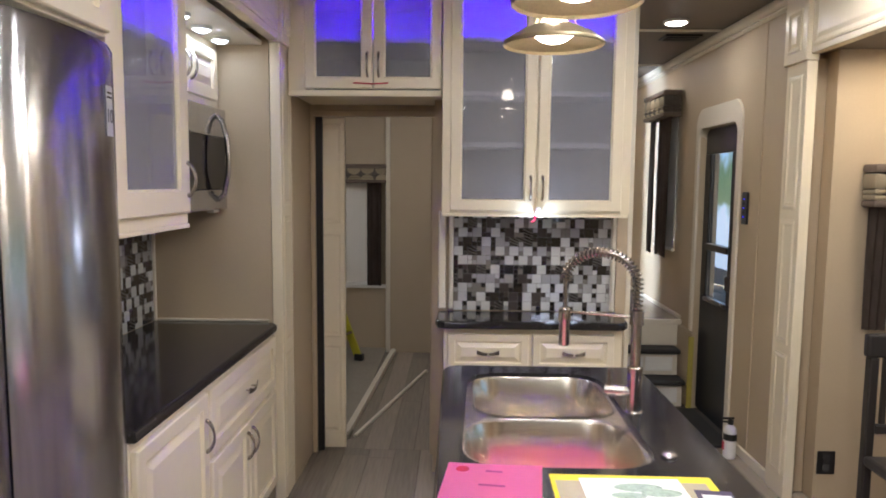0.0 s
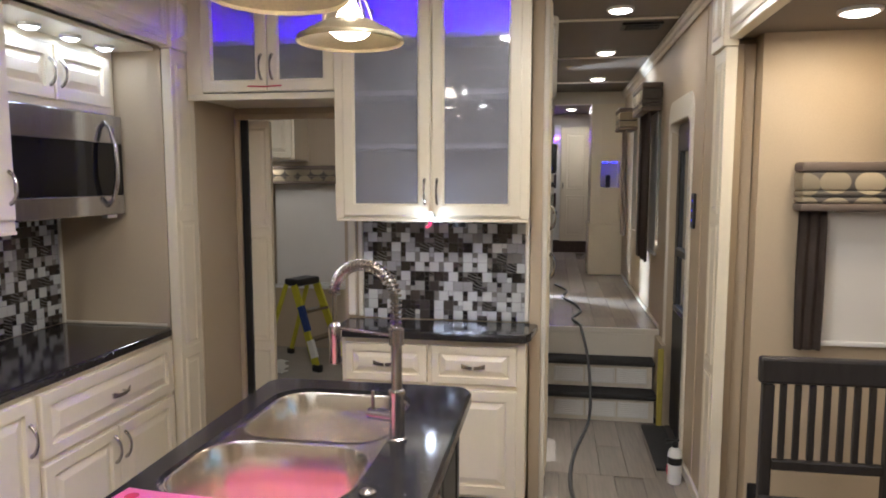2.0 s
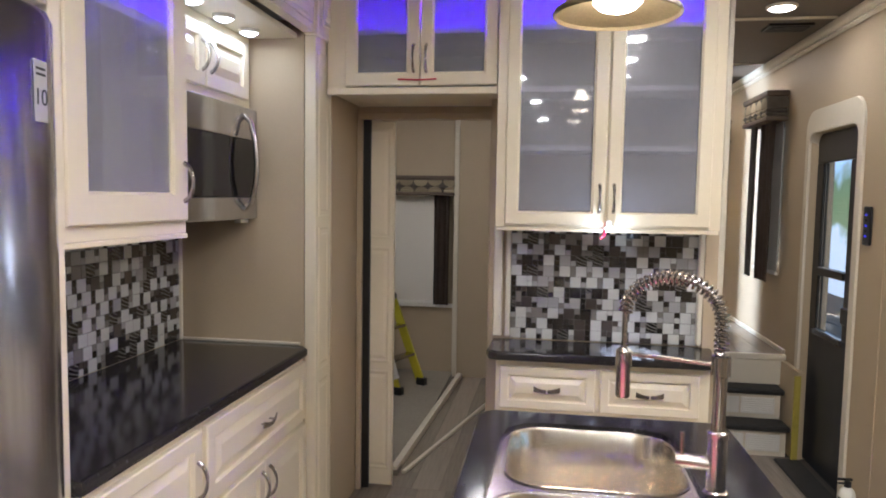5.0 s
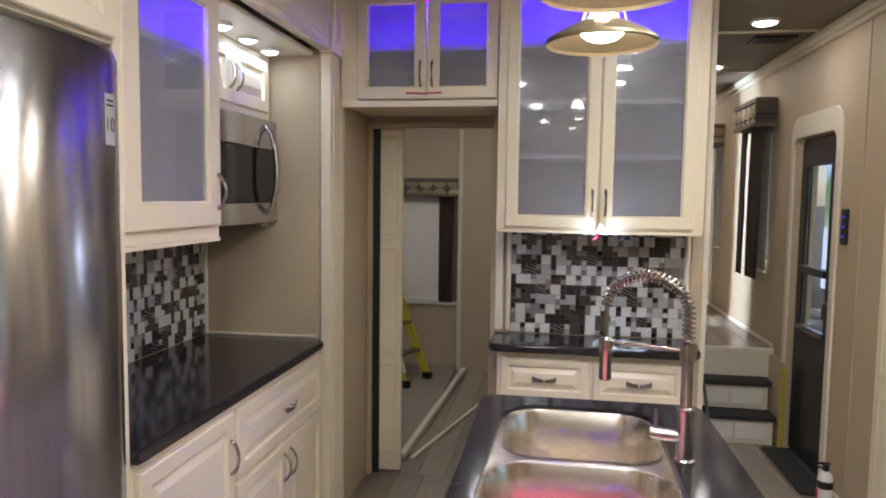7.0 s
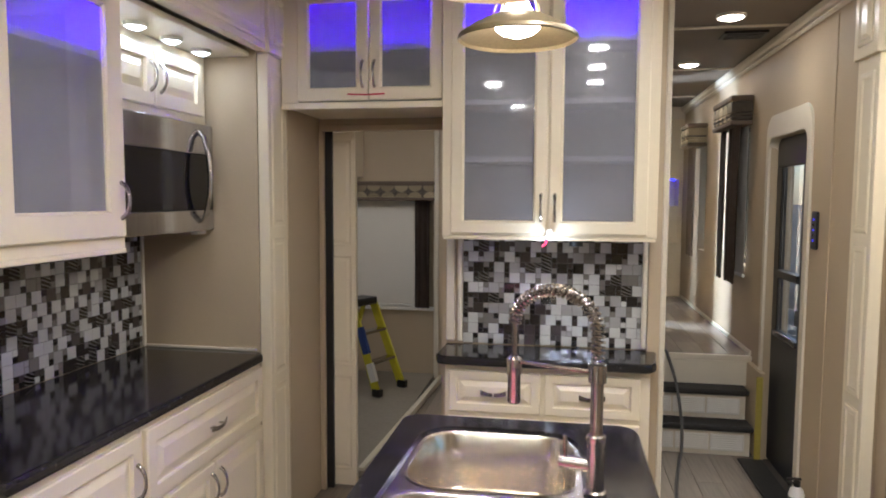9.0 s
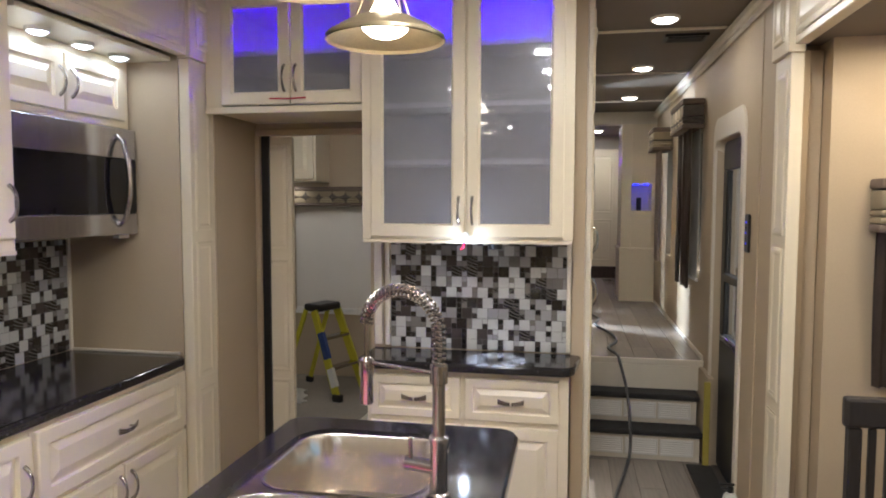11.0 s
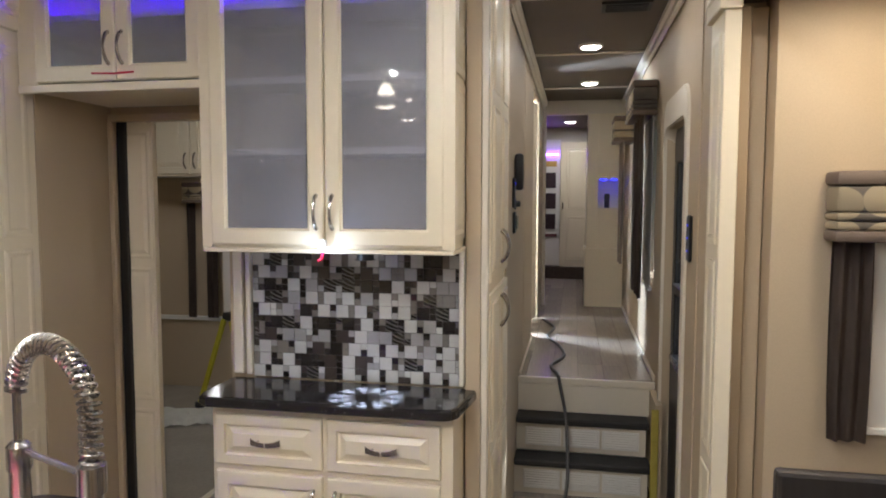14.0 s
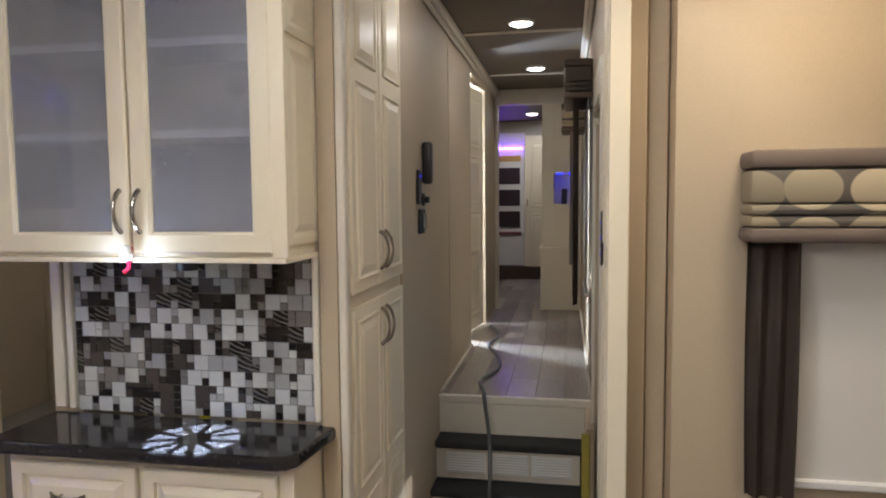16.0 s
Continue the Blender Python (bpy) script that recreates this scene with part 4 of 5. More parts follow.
def faucet():
    root = thing("kitchen_faucet", pose(0.624, 2.655, 0.91, 0, 0, -22), "tall spring-neck faucet in brushed nickel", "faucet")
    part("base", lathe([(0.027, 0), (0.027, 0.006), (0.021, 0.010), (0.021, 0.125), (0.023, 0.128), (0.023, 0.140), (0.015, 0.144), (0.015, 0.265), (0.021, 0.268), (0.021, 0.310), (0.011, 0.314)], 24), NICKEL, root, smooth=True)
    part("lever_hub", tube([(0, 0, 0.065), (-0.085, -0.012, 0.065)], 0.017, 16), NICKEL, root, smooth=True)
    part("lever", tube([(-0.072, -0.012, 0.08), (-0.073, -0.012, 0.13)], 0.005, 10), NICKEL, root, smooth=True)
    span, top = 0.215, 0.31
    arch = []
    for k in range(33):
        a = math.pi * k / 32
        arch.append((-span / 2 + span / 2 * math.cos(a), 0, top + 0.075 + 0.092 * math.sin(a)))
    arch = [(0, 0, top)] + arch + [(-span, 0, top - 0.02)]
    part("hose", tube(arch, 0.0065, 10), NICKEL, root, smooth=True)
    # spring wound round the neck
    pts = []
    turns, n = 31, 31 * 10
    lengths = [0]
    for a, b in zip(arch, arch[1:]):
        lengths.append(lengths[-1] + (Vector(b) - Vector(a)).length)
    for k in range(n + 1):
        s = lengths[-2] * k / n
        i = max(j for j in range(len(arch) - 1) if lengths[j] <= s + 1e-9)
        f = (s - lengths[i]) / max(1e-6, lengths[i + 1] - lengths[i])
        p = Vector(arch[i]).lerp(Vector(arch[i + 1]), f)
        way = (Vector(arch[i + 1]) - Vector(arch[i])).normalized()
        side = Vector((0, 1, 0))
        up = side.cross(way)
        a = 2 * math.pi * turns * k / n
        pts.append(p + (side * math.cos(a) + up * math.sin(a)) * 0.0145)
    part("spring", tube(pts, 0.0034, 6), NICKEL, root, "coiled steel spring", smooth=True)
    part("spray_head", lathe([(0.014, 0.0), (0.017, 0.004), (0.016, 0.07), (0.019, 0.074), (0.019, 0.112), (0.011, 0.12)], 20, at=(-span, 0, 0.184), cap=True), NICKEL, root, smooth=True)
    part("holder_bar", tube([(0, 0, 0.290), (-span + 0.012, 0, 0.290)], 0.005, 10), NICKEL, root, smooth=True)


faucet()
cup = thing("sink_cap", pose(0.630, 2.33, 0.91), "low round steel cap set in the worktop", "sink cap")
part("collar", lathe([(0.020, 0), (0.020, 0.005), (0.014, 0.010), (0.001, 0.012)], 20), NICKEL, cup, smooth=True)


def sheet(name, x0, x1, y0, y1, z, turn, mat, label, category, curl=0.0):
    bm = bmesh.new()
    n = 6
    g = [[bm.verts.new(((x1 - x0) * (i / n - 0.5), (y1 - y0) * (j / n - 0.5), 0.0012 + curl * (i / n) ** 2 * (j / n))) for i in range(n + 1)] for j in range(n + 1)]
    for j in range(n):
        for i in range(n):
            bm.faces.new((g[j][i], g[j][i + 1], g[j + 1][i + 1], g[j + 1][i]))
    bmesh.ops.solidify(bm, geom=bm.faces[:], thickness=0.0008)
    return solid(name, bm, mat, label, category, "object", m=pose((x0 + x1) / 2, (y0 + y1) / 2, z, 0, 0, turn))


pink = sheet("pink_paper", 0.06, 0.285, 1.975, 2.255, 0.911, -7, PINK, "bright pink sheet of paper with a red mark, on the island", "paper", 0.006)
part("red_mark", lathe([(0.016, 0.0), (0.016, 0.0004), (0.001, 0.0005)], 16, at=(-0.075, 0.105, 0.0016)), RED, pink)
for x, y, w in ((-0.02, 0.095, 0.045), (0.03, 0.070, 0.02), (-0.03, 0.02, 0.06)):
    part("printed_bar", box(x, x + w, y, y + 0.008, 0.0026, 0.0030), material("magenta_ink", (0.55, 0.05, 0.25), 0.6), pink)
folder = solid("folder", box(-0.185, 0.185, -0.1525, 0.1525, 0.0008, 0.0026, 0.0004), FOLDER, "yellow folder with a tan pocket, lying on the island", "folder", "object", m=pose(0.495, 2.0525, 0.9105, 0, 0, -1))
part("pocket", box(-0.175, 0.165, -0.150, 0.118, 0.0027, 0.0031, 0.0001), material("tan_card", (0.40, 0.34, 0.22), 0.6, vary=0.06), folder)
leaflet = solid("leaflet", box(-0.115, 0.1125, -0.1325, 0.1325, 0, 0.0012, 0.0003), PAPER, "white printed leaflet with a grey-green picture", "leaflet", "object", m=pose(0.4925, 2.0525, 0.9137))
GREEN = material("grey_green_print", (0.34, 0.42, 0.33), 0.6, vary=0.3, scale=40, grain=120)
for x, y, rx, ry in ((0.01, 0.085, 0.055, 0.022), (0.055, 0.060, 0.045, 0.020), (-0.02, 0.045, 0.040, 0.016)):
    bm = lathe([(1.0, 0.0), (1.0, 0.0003), (0.001, 0.0004)], 20)
    bmesh.ops.transform(bm, matrix=Matrix.Translation((x, y, 0.0013)) @ Matrix.Diagonal((rx, ry, 1, 1)), verts=bm.verts)
    part("printed_picture", bm, GREEN, leaflet)
card = solid("card", box(-0.04, 0.04, -0.085, 0.085, 0, 0.0008, 0.0001), material("purple_card", (0.05, 0.03, 0.07), 0.5), "dark purple card with a white label", "card", "object", m=pose(0.655, 2.045, 0.9137, 0, 0, -6))
part("white_label", box(-0.028, 0.034, -0.075, 0.062, 0.0009, 0.0013), PAPER, card)


# ---- windows with valances ----
def cloth_panel(parent, x0, x1, z0, z1, folds, y=-0.05, deep=0.018, mat=None, gather=0.0):
    """A hanging curtain with soft pleats, drawn together a little at its foot."""
    bm = bmesh.new()
    n, rows = folds * 8, 10
    grid = []
    for j in range(rows + 1):
        v = j / rows
        pinch = 1 - gather * (1 - v) ** 2
        row = []
        for i in range(n + 1):
            u = i / n
            x = (x0 + x1) / 2 + (u - 0.5) * (x1 - x0) * pinch
            wave = math.sin(u * folds * 2 * math.pi + 0.6 * math.sin(3 * v + u * 4)) * deep * (0.7 + 0.3 * math.sin(5 * u + 2))
            row.append(bm.verts.new((x, y + wave, z0 + (z1 - z0) * v)))
        grid.append(row)
    for a, b in zip(grid, grid[1:]):
        for i in range(n):
            bm.faces.new((a[i], a[i + 1], b[i + 1], b[i]))
    bmesh.ops.solidify(bm, geom=bm.faces[:], thickness=0.003)
    return part("curtain", bm, mat or CLOTH, parent, "pleated dark brown curtain", smooth=True)


def valance(m, w, top, drop, label, curtains, shade=None, deep=0.11, foot=1.0):
    """An upholstered valance box with two printed bands, side curtains and a roller shade."""
    root = thing("window_valance", m, label, "valance")
    h = drop
    part("top_band", box(0, w, -deep, 0, top - 0.20 * h, top, 0.012, seg=2), TAUPE, root, "taupe upholstered band", smooth=True)
    part("printed_band", box(0.003, w - 0.003, -deep + 0.004, -0.001, top - 0.58 * h, top - 0.20 * h - 0.001, 0.012, seg=2), PRINT, root, "cloth printed with pale discs", smooth=True)
    part("fold_band", box(0.002, w - 0.002, -deep + 0.001, -0.001, top - 0.70 * h, top - 0.58 * h - 0.001, 0.010, seg=2), PRINT, root, smooth=True)
    part("lower_band", box(0.003, w - 0.003, -deep + 0.004, -0.001, top - 0.83 * h, top - 0.70 * h - 0.001, 0.010, seg=2), PRINT, root, smooth=True)
    part("piping", box(0, w, -deep, 0, top - h, top - 0.83 * h - 0.001, 0.012, seg=2), TAUPE, root, smooth=True)
    for x0, x1, folds, gather, mat in curtains:
        cloth_panel(root, x0, x1, foot, top - h + 0.02, folds, y=-deep * 0.55, mat=mat, gather=gather, deep=min(0.018, deep * 0.25))
    if shade:
        part("roller_shade", box(shade[0], shade[1], -0.022, -0.020, shade[2], top - h + 0.01), SHADE, root, "drawn white roller shade")
        part("shade_bar", box(shade[0], shade[1], -0.032, -0.012, shade[2] - 0.022, shade[2], 0.004), WHITE, root)
    return root


valance(pose(2.05, 4.028, 0), 0.685, 1.695, 0.205, "padded valance with printed discs over a dinette window", [(0.01, 0.125, 3, 0.08, None)], (0.13, 0.66, 0.93), foot=0.895)
valance(pose(1.778, 6.47, 0, 0, 0, -90), 0.57, 2.30, 0.20, "padded valance and dark curtains at a hall window", [(0.01, 0.16, 3, 0.1, None), (0.235, 0.555, 4, 0.06, None)], (0.03, 0.54, 1.10), 0.145, 1.03)
valance(pose(1.778, 7.70, 0, 0, 0, -90), 0.36, 2.27, 0.20, "padded valance and taupe curtain at a hall window", [(0.01, 0.33, 4, 0.22, SHEER)], None, 0.17, 1.10)
valance(pose(-1.86, 6.998, 0), 1.30, 1.75, 0.17, "padded valance over the bathroom window", [(1.12, 1.255, 3, 0.03, None), (0.19, 0.30, 3, 0.03, None), (0.02, 0.10, 2, 0.0, None)], (0.32, 1.13, 0.66), 0.10, 0.63)


# ---- bathroom ----
def bath():
    d = thing("door_bath", pose(0, 4.588, 0), "cream sliding bathroom door, pushed back into its pocket", "door", kind="structure")
    part("slab", box(-1.30, -0.557, 0.0, 0.034, 0.012, 1.95, 0.003), CAB, d)
    for z0, z1 in ((0.10, 0.64), (0.68, 1.30), (1.34, 1.92)):
        part("panel", rings(0.62, z1 - z0, ((0, 0), (0, -0.003), (0.010, -0.006), (0.022, -0.001), (0.04, -0.006)), x=-1.19, z=z0), CAB, d)
    solid("door_jamb_bath", box(-0.720, -0.680, 4.563, 4.586, 0.0, 1.96, 0.002), BLACK, "black rubber seal beside the bathroom door", "door seal", "structure")
    cab = thing("wall_cabinet", pose(0, 6.66, 0), "cream wall cabinet above the bathroom window", "cabinet")
    part("body", box(-2.38, -1.22, 0.0, 0.335, 1.79, 2.36, 0.002), CAB, cab)
    for i, x in enumerate((-2.36, -1.98, -1.60)):
        front(cab, x, 1.81, 0.36, 0.53, "door", "low_right" if i % 2 else "low_left")
    solid("floor_platform", box(-2.38, -0.56, 4.75, 6.995, -0.011, 0.028, 0.002), LIGHTGREY, "raised pale floor sheet in the bathroom", "floor")
    solid("trim_platform", box(-0.02, 0.02, 0, 2.14, 0.0, 0.045, 0.003), TRIM, "cream edge trim of the raised floor", "trim", m=pose(-0.585, 4.76, 0.0, 0, 0, -2.6))
    solid("loose_batten", box(-0.012, 0.012, 0, 1.55, 0.0, 0.018, 0.002), TRIM, "loose cream batten lying across the floor", "batten", "object", m=pose(-0.53, 4.78, 0.001, 0, 0, -14))
    solid("shower_rail", box(-2.3, -0.56, 6.97, 6.998, 0.60, 0.635, 0.004), WHITE, "white sill below the bathroom window", "sill")


bath()


def ladder():
    root = thing("step_ladder", pose(-1.11, 6.48, 0.028, 0, 0, 68), "yellow fibreglass step ladder with a black top", "ladder")
    w = 0.17
    for s in (-1, 1):
        rail = [(s * w, -0.31, 0.02), (s * w * 0.8, -0.04, 0.70)]
        bm = bmesh.new()
        for a, b in zip(rail, rail[1:]):
            way = Vector(b) - Vector(a)
            m = Matrix.Translation((Vector(a) + Vector(b)) / 2) @ way.to_track_quat("Z", "Y").to_matrix().to_4x4() @ Matrix.Diagonal((0.025, 0.065, way.length, 1))
            bmesh.ops.create_cube(bm, size=1, matrix=m)
        r = part("front_rail", bm, YELLOW, root)
        part("foot", box(s * w - 0.025, s * w + 0.025, -0.355, -0.275, 0.0, 0.06, 0.006), BLACK, r, "black rubber foot")
        if s < 0:
            lab = bmesh.new()
            way = Vector(rail[1]) - Vector(rail[0])
            for f, l in ((0.60, 0.22),):
                m = Matrix.Translation(Vector(rail[0]) + way * f + Vector((0.0, -0.012, 0))) @ way.to_track_quat("Z", "Y").to_matrix().to_4x4() @ Matrix.Diagonal((0.028, 0.068, l, 1))
                bmesh.ops.create_cube(lab, size=1, matrix=m)
            part("blue_label", lab, TAPE, r, "blue printed label")
            lab = bmesh.new()
            m = Matrix.Translation(Vector(rail[0]) + way * 0.24 + Vector((0.0, -0.012, 0))) @ way.to_track_quat("Z", "Y").to_matrix().to_4x4() @ Matrix.Diagonal((0.028, 0.068, 0.15, 1))
            bmesh.ops.create_cube(lab, size=1, matrix=m)
            part("white_label", lab, PAPER, r, "white printed label")
        bm = bmesh.new()
        a, b = Vector((s * w, 0.31, 0.02)), Vector((s * w * 0.8, 0.05, 0.70))
        way = b - a
        bmesh.ops.create_cube(bm, size=1, matrix=Matrix.Translation((a + b) / 2) @ way.to_track_quat("Z", "Y").to_matrix().to_4x4() @ Matrix.Diagonal((0.02, 0.035, way.length, 1)))
        r = part("rear_rail", bm, YELLOW, root)
        part("foot", box(s * w - 0.022, s * w + 0.022, 0.28, 0.34, 0.0, 0.05, 0.006), BLACK, r)
    for z, y in ((0.25, -0.218), (0.48, -0.128)):
        part("step", box(-w * 0.9, w * 0.9, y - 0.04, y + 0.04, z - 0.012, z + 0.012, 0.004), NICKEL, root)
    part("top_cap", box(-w * 0.8, w * 0.8, -0.09, 0.08, 0.69, 0.75, 0.012), BLACK, root, "black plastic top cap")


ladder()


def rag():
    bm = bmesh.new()
    n = 14
    g = [[bm.verts.new((i / n * 0.5 - 0.25 + 0.02 * math.sin(j), j / n * 0.4 - 0.2 + 0.02 * math.sin(i * 1.3), 0.004 + 0.05 * abs(noise.noise((i * 0.45, j * 0.45, 0.3)))))
          for i in range(n + 1)] for j in range(n + 1)]
    for j in range(n):
        for i in range(n):
            bm.faces.new((g[j][i], g[j][i + 1], g[j + 1][i + 1], g[j + 1][i]))
    bmesh.ops.solidify(bm, geom=bm.faces[:], thickness=0.003)
    solid("dust_sheet", bm, PAPER, "crumpled white cloth on the bathroom floor", "cloth", "object", m=pose(-1.42, 6.2, 0.029, 0, 0, 20), smooth=True)


rag()


# ---- dinette ----
def chair(m):
    root = thing("dining_chair", m, "dark-stained wooden dining chair with a slatted back", "chair")
    for x in (0.0, 0.42):
        part("back_post", box(x, x + 0.04, -0.02, 0.02, 0.0, 0.885, 0.006), WOODBLACK, root)
        part("leg", box(x, x + 0.04, -0.42, -0.38, 0.0, 0.43, 0.006), WOODBLACK, root)
    part("top_rail", box(-0.015, 0.475, -0.024, 0.016, 0.886, 0.985, 0.012, seg=2), WOODBLACK, root)
    part("lower_rail", box(0.041, 0.419, -0.015, 0.012, 0.56, 0.60, 0.006), WOODBLACK, root)
    for k in range(7):
        x = 0.062 + k * 0.05
        part("slat", box(x, x + 0.022, -0.012, 0.006, 0.601, 0.885, 0.003), WOODBLACK, root)
    part("seat", box(-0.01, 0.47, -0.44, -0.025, 0.43, 0.475, 0.014, seg=2), WOODBLACK, root)
    for y in (-0.40,):
        part("front_apron", box(0.041, 0.419, y, y + 0.02, 0.37, 0.428, 0.003), WOODBLACK, root)
    for x in (0.01, 0.43):
        part("side_stretcher", box(x, x + 0.02, -0.378, -0.022, 0.18, 0.215, 0.004), WOODBLACK, root)
    return root


chair(pose(1.80, 3.47, 0.0))
table = thing("dining_table", pose(2.37, 2.35, 0), "dark dining table in the dinette slide-out", "table")
part("tabletop", box(-0.36, 0.37, -0.60, 0.62, 0.72, 0.755, 0.01), WOODBLACK, table)
part("pedestal", box(-0.06, 0.06, -0.06, 0.06, 0.03, 0.719, 0.006), WOODBLACK, table)
part("foot_plate", box(-0.25, 0.25, -0.3, 0.3, 0.0, 0.03, 0.006), WOODBLACK, table)
up = thing("wall_cabinet", pose(2.45, 2.75, 0, 0, 0, -90), "cream wall cabinet in the dinette slide-out", "cabinet")
part("body", box(-1.27, 0.9, 0, 0.295, 1.78, 2.235, 0.002), CAB, up)
for k in range(4):
    front(up, -1.25 + k * 0.535, 1.80, 0.52, 0.41, "door", "low_left")
outlet = thing("wall_outlet", pose(1.965, 4.028, 0.20), "black wall socket on the dinette wall", "socket")
part("plate", box(-0.045, 0.045, -0.006, 0, -0.06, 0.06, 0.002), BLACK, outlet)
for z in (-0.025, 0.025):
    part("socket", box(-0.018, 0.018, -0.0085, -0.0065, z - 0.016, z + 0.016, 0.001), DARKSTEEL, outlet)
keypad = thing("control_panel", pose(1.779, 4.69, 1.46, 0, 0, -90), "black control panel with small blue lights", "control panel")
part("plate", box(-0.04, 0.04, -0.012, 0, -0.10, 0.09, 0.006), BLACK, keypad)
for k in range(5):
    part("button", box(-0.014, 0.008, -0.014, -0.0125, -0.06 + k * 0.026, -0.05 + k * 0.026, 0.001), DARKSTEEL if k % 2 else PANEL_BLUE, keypad)


def extinguisher():
    root = thing("fire_extinguisher", pose(1.70, 4.56, 0), "small white fire extinguisher with a black head", "fire extinguisher")
    part("cylinder", lathe([(0.03, 0), (0.036, 0.006), (0.037, 0.05), (0.037, 0.16), (0.03, 0.185), (0.014, 0.20)], 24, cap=True), WHITE, root, smooth=True)
    part("band", lathe([(0.0378, 0.11), (0.0384, 0.115), (0.0384, 0.145), (0.0378, 0.15)], 24), BLACK, root, "black label band", smooth=True)
    part("red_label", box(-0.0395, -0.037, -0.012, 0.012, 0.05, 0.10), RED, root)
    part("valve", lathe([(0.016, 0.2), (0.016, 0.225), (0.008, 0.23)], 16, cap=True), BLACK, root, smooth=True)
    part("lever", box(-0.05, 0.02, -0.008, 0.008, 0.232, 0.242, 0.003), BLACK, root)
    part("grip", box(-0.045, 0.015, -0.008, 0.008, 0.212, 0.220, 0.003), BLACK, root)


extinguisher()

# ---- hall ----
sw = thing("thermostat", pose(1.0095, 5.25, 1.67, 0, 0, 90), "black wall panel with a small blue light", "wall panel")
part("plate", box(-0.03, 0.03, -0.012, 0, -0.10, 0.05, 0.004), BLACK, sw)
part("indicator", box(-0.01, 0.01, -0.0145, -0.0125, 0.015, 0.03, 0.001), PANEL_BLUE, sw)
ph = thing("wall_handset", pose(1.0095, 5.36, 1.76, 0, 0, 90), "black handset hanging on the hall wall", "handset")
part("handset", box(-0.028, 0.028, -0.045, 0, -0.10, 0.09, 0.014, seg=2), BLACK, ph, smooth=True)
knob = thing("wall_switch", pose(1.0095, 5.36, 1.59, 0, 0, 90), "small black wall knob", "knob")
part("knob", lathe([(0.03, 0), (0.03, 0.006), (0.016, 0.01), (0.014, 0.03), (0.001, 0.03)], 20), BLACK, knob, m=pose(0, 0, 0, 90, 0, 0), smooth=True)
sw2 = thing("wall_switch", pose(1.0095, 5.30, 1.50, 0, 0, 90), "black rocker switch on the hall wall", "switch")
part("plate", box(-0.05, 0.05, -0.012, 0, -0.06, 0.05, 0.004), BLACK, sw2)
part("rocker", box(-0.015, 0.03, -0.022, -0.0125, -0.04, 0.03, 0.003), NICKEL, sw2)
vent = thing("ceiling_vent", pose(1.55, 5.30, CEILING), "black ceiling register vent", "vent")
part("frame", box(-0.12, 0.12, -0.08, 0.08, -0.014, 0, 0.003), BLACK, vent)
for k in range(6):
    part("slat", box(-0.10, 0.10, -0.06 + k * 0.021, -0.05 + k * 0.021, -0.02, -0.0145), BLACK, vent)

d = thing("door_hall", pose(0.905, 7.10, 0, 0, 0, 82), "open cream hall door with stacked raised panels", "door", kind="structure")
part("slab", box(0, 0.63, 0, 0.035, DECK + 0.012, 2.42, 0.003), CAB, d)
for z0, z1 in ((0.70, 1.08), (1.13, 1.50), (1.55, 1.92), (1.97, 2.34)):
    part("panel", rings(0.45, z1 - z0, ((0, 0), (0, -0.003), (0.012, -0.007), (0.03, -0.001), (0.06, -0.007)), x=0.09, z=z0), CAB, d)


def hall_cabinet():
    root = thing("tall_cabinet", pose(0, 8.5, 0), "tall cream cabinet with a blue-lit niche", "cabinet")
    x0, x1, n0, n1, z0, z1 = 1.43, 1.775, 1.535, 1.735, 1.535, 1.815
    part("side", box(x0, n0, 0, 0.5, 1.15, 2.43, 0.002), CAB, root)
    part("side", box(n1, x1, 0, 0.5, 1.15, 2.43, 0.002), CAB, root)
    part("upper", box(n0, n1, 0, 0.5, z1, 2.43), CAB, root)
    part("lower", box(n0, n1, 0, 0.5, 1.15, z0), CAB, root)
    part("niche_back", box(n0, n1, 0.24, 0.25, z0, z1), WHITE, root)
    part("base", box(x0 - 0.012, x1, -0.012, 0.5, DECK, 1.12, 0.003), CAB, root)
    part("ledge", box(x0 - 0.025, x1, -0.025, 0.5, 1.12, 1.149, 0.004), CAB, root)
    for x in (1.585, 1.685):
        part("niche_lamp", lathe([(0.025, 0), (0.025, -0.01), (0.001, -0.012)], 16, at=(x, 0.07, z1 - 0.001)), glow("blue_niche_lamp", (0.02, 0.02, 1.0), 9.0), root, "small blue lamp")
    part("handset", box(1.60, 1.65, 0.16, 0.19, z0, z0 + 0.14, 0.006), BLACK, root)


hall_cabinet()


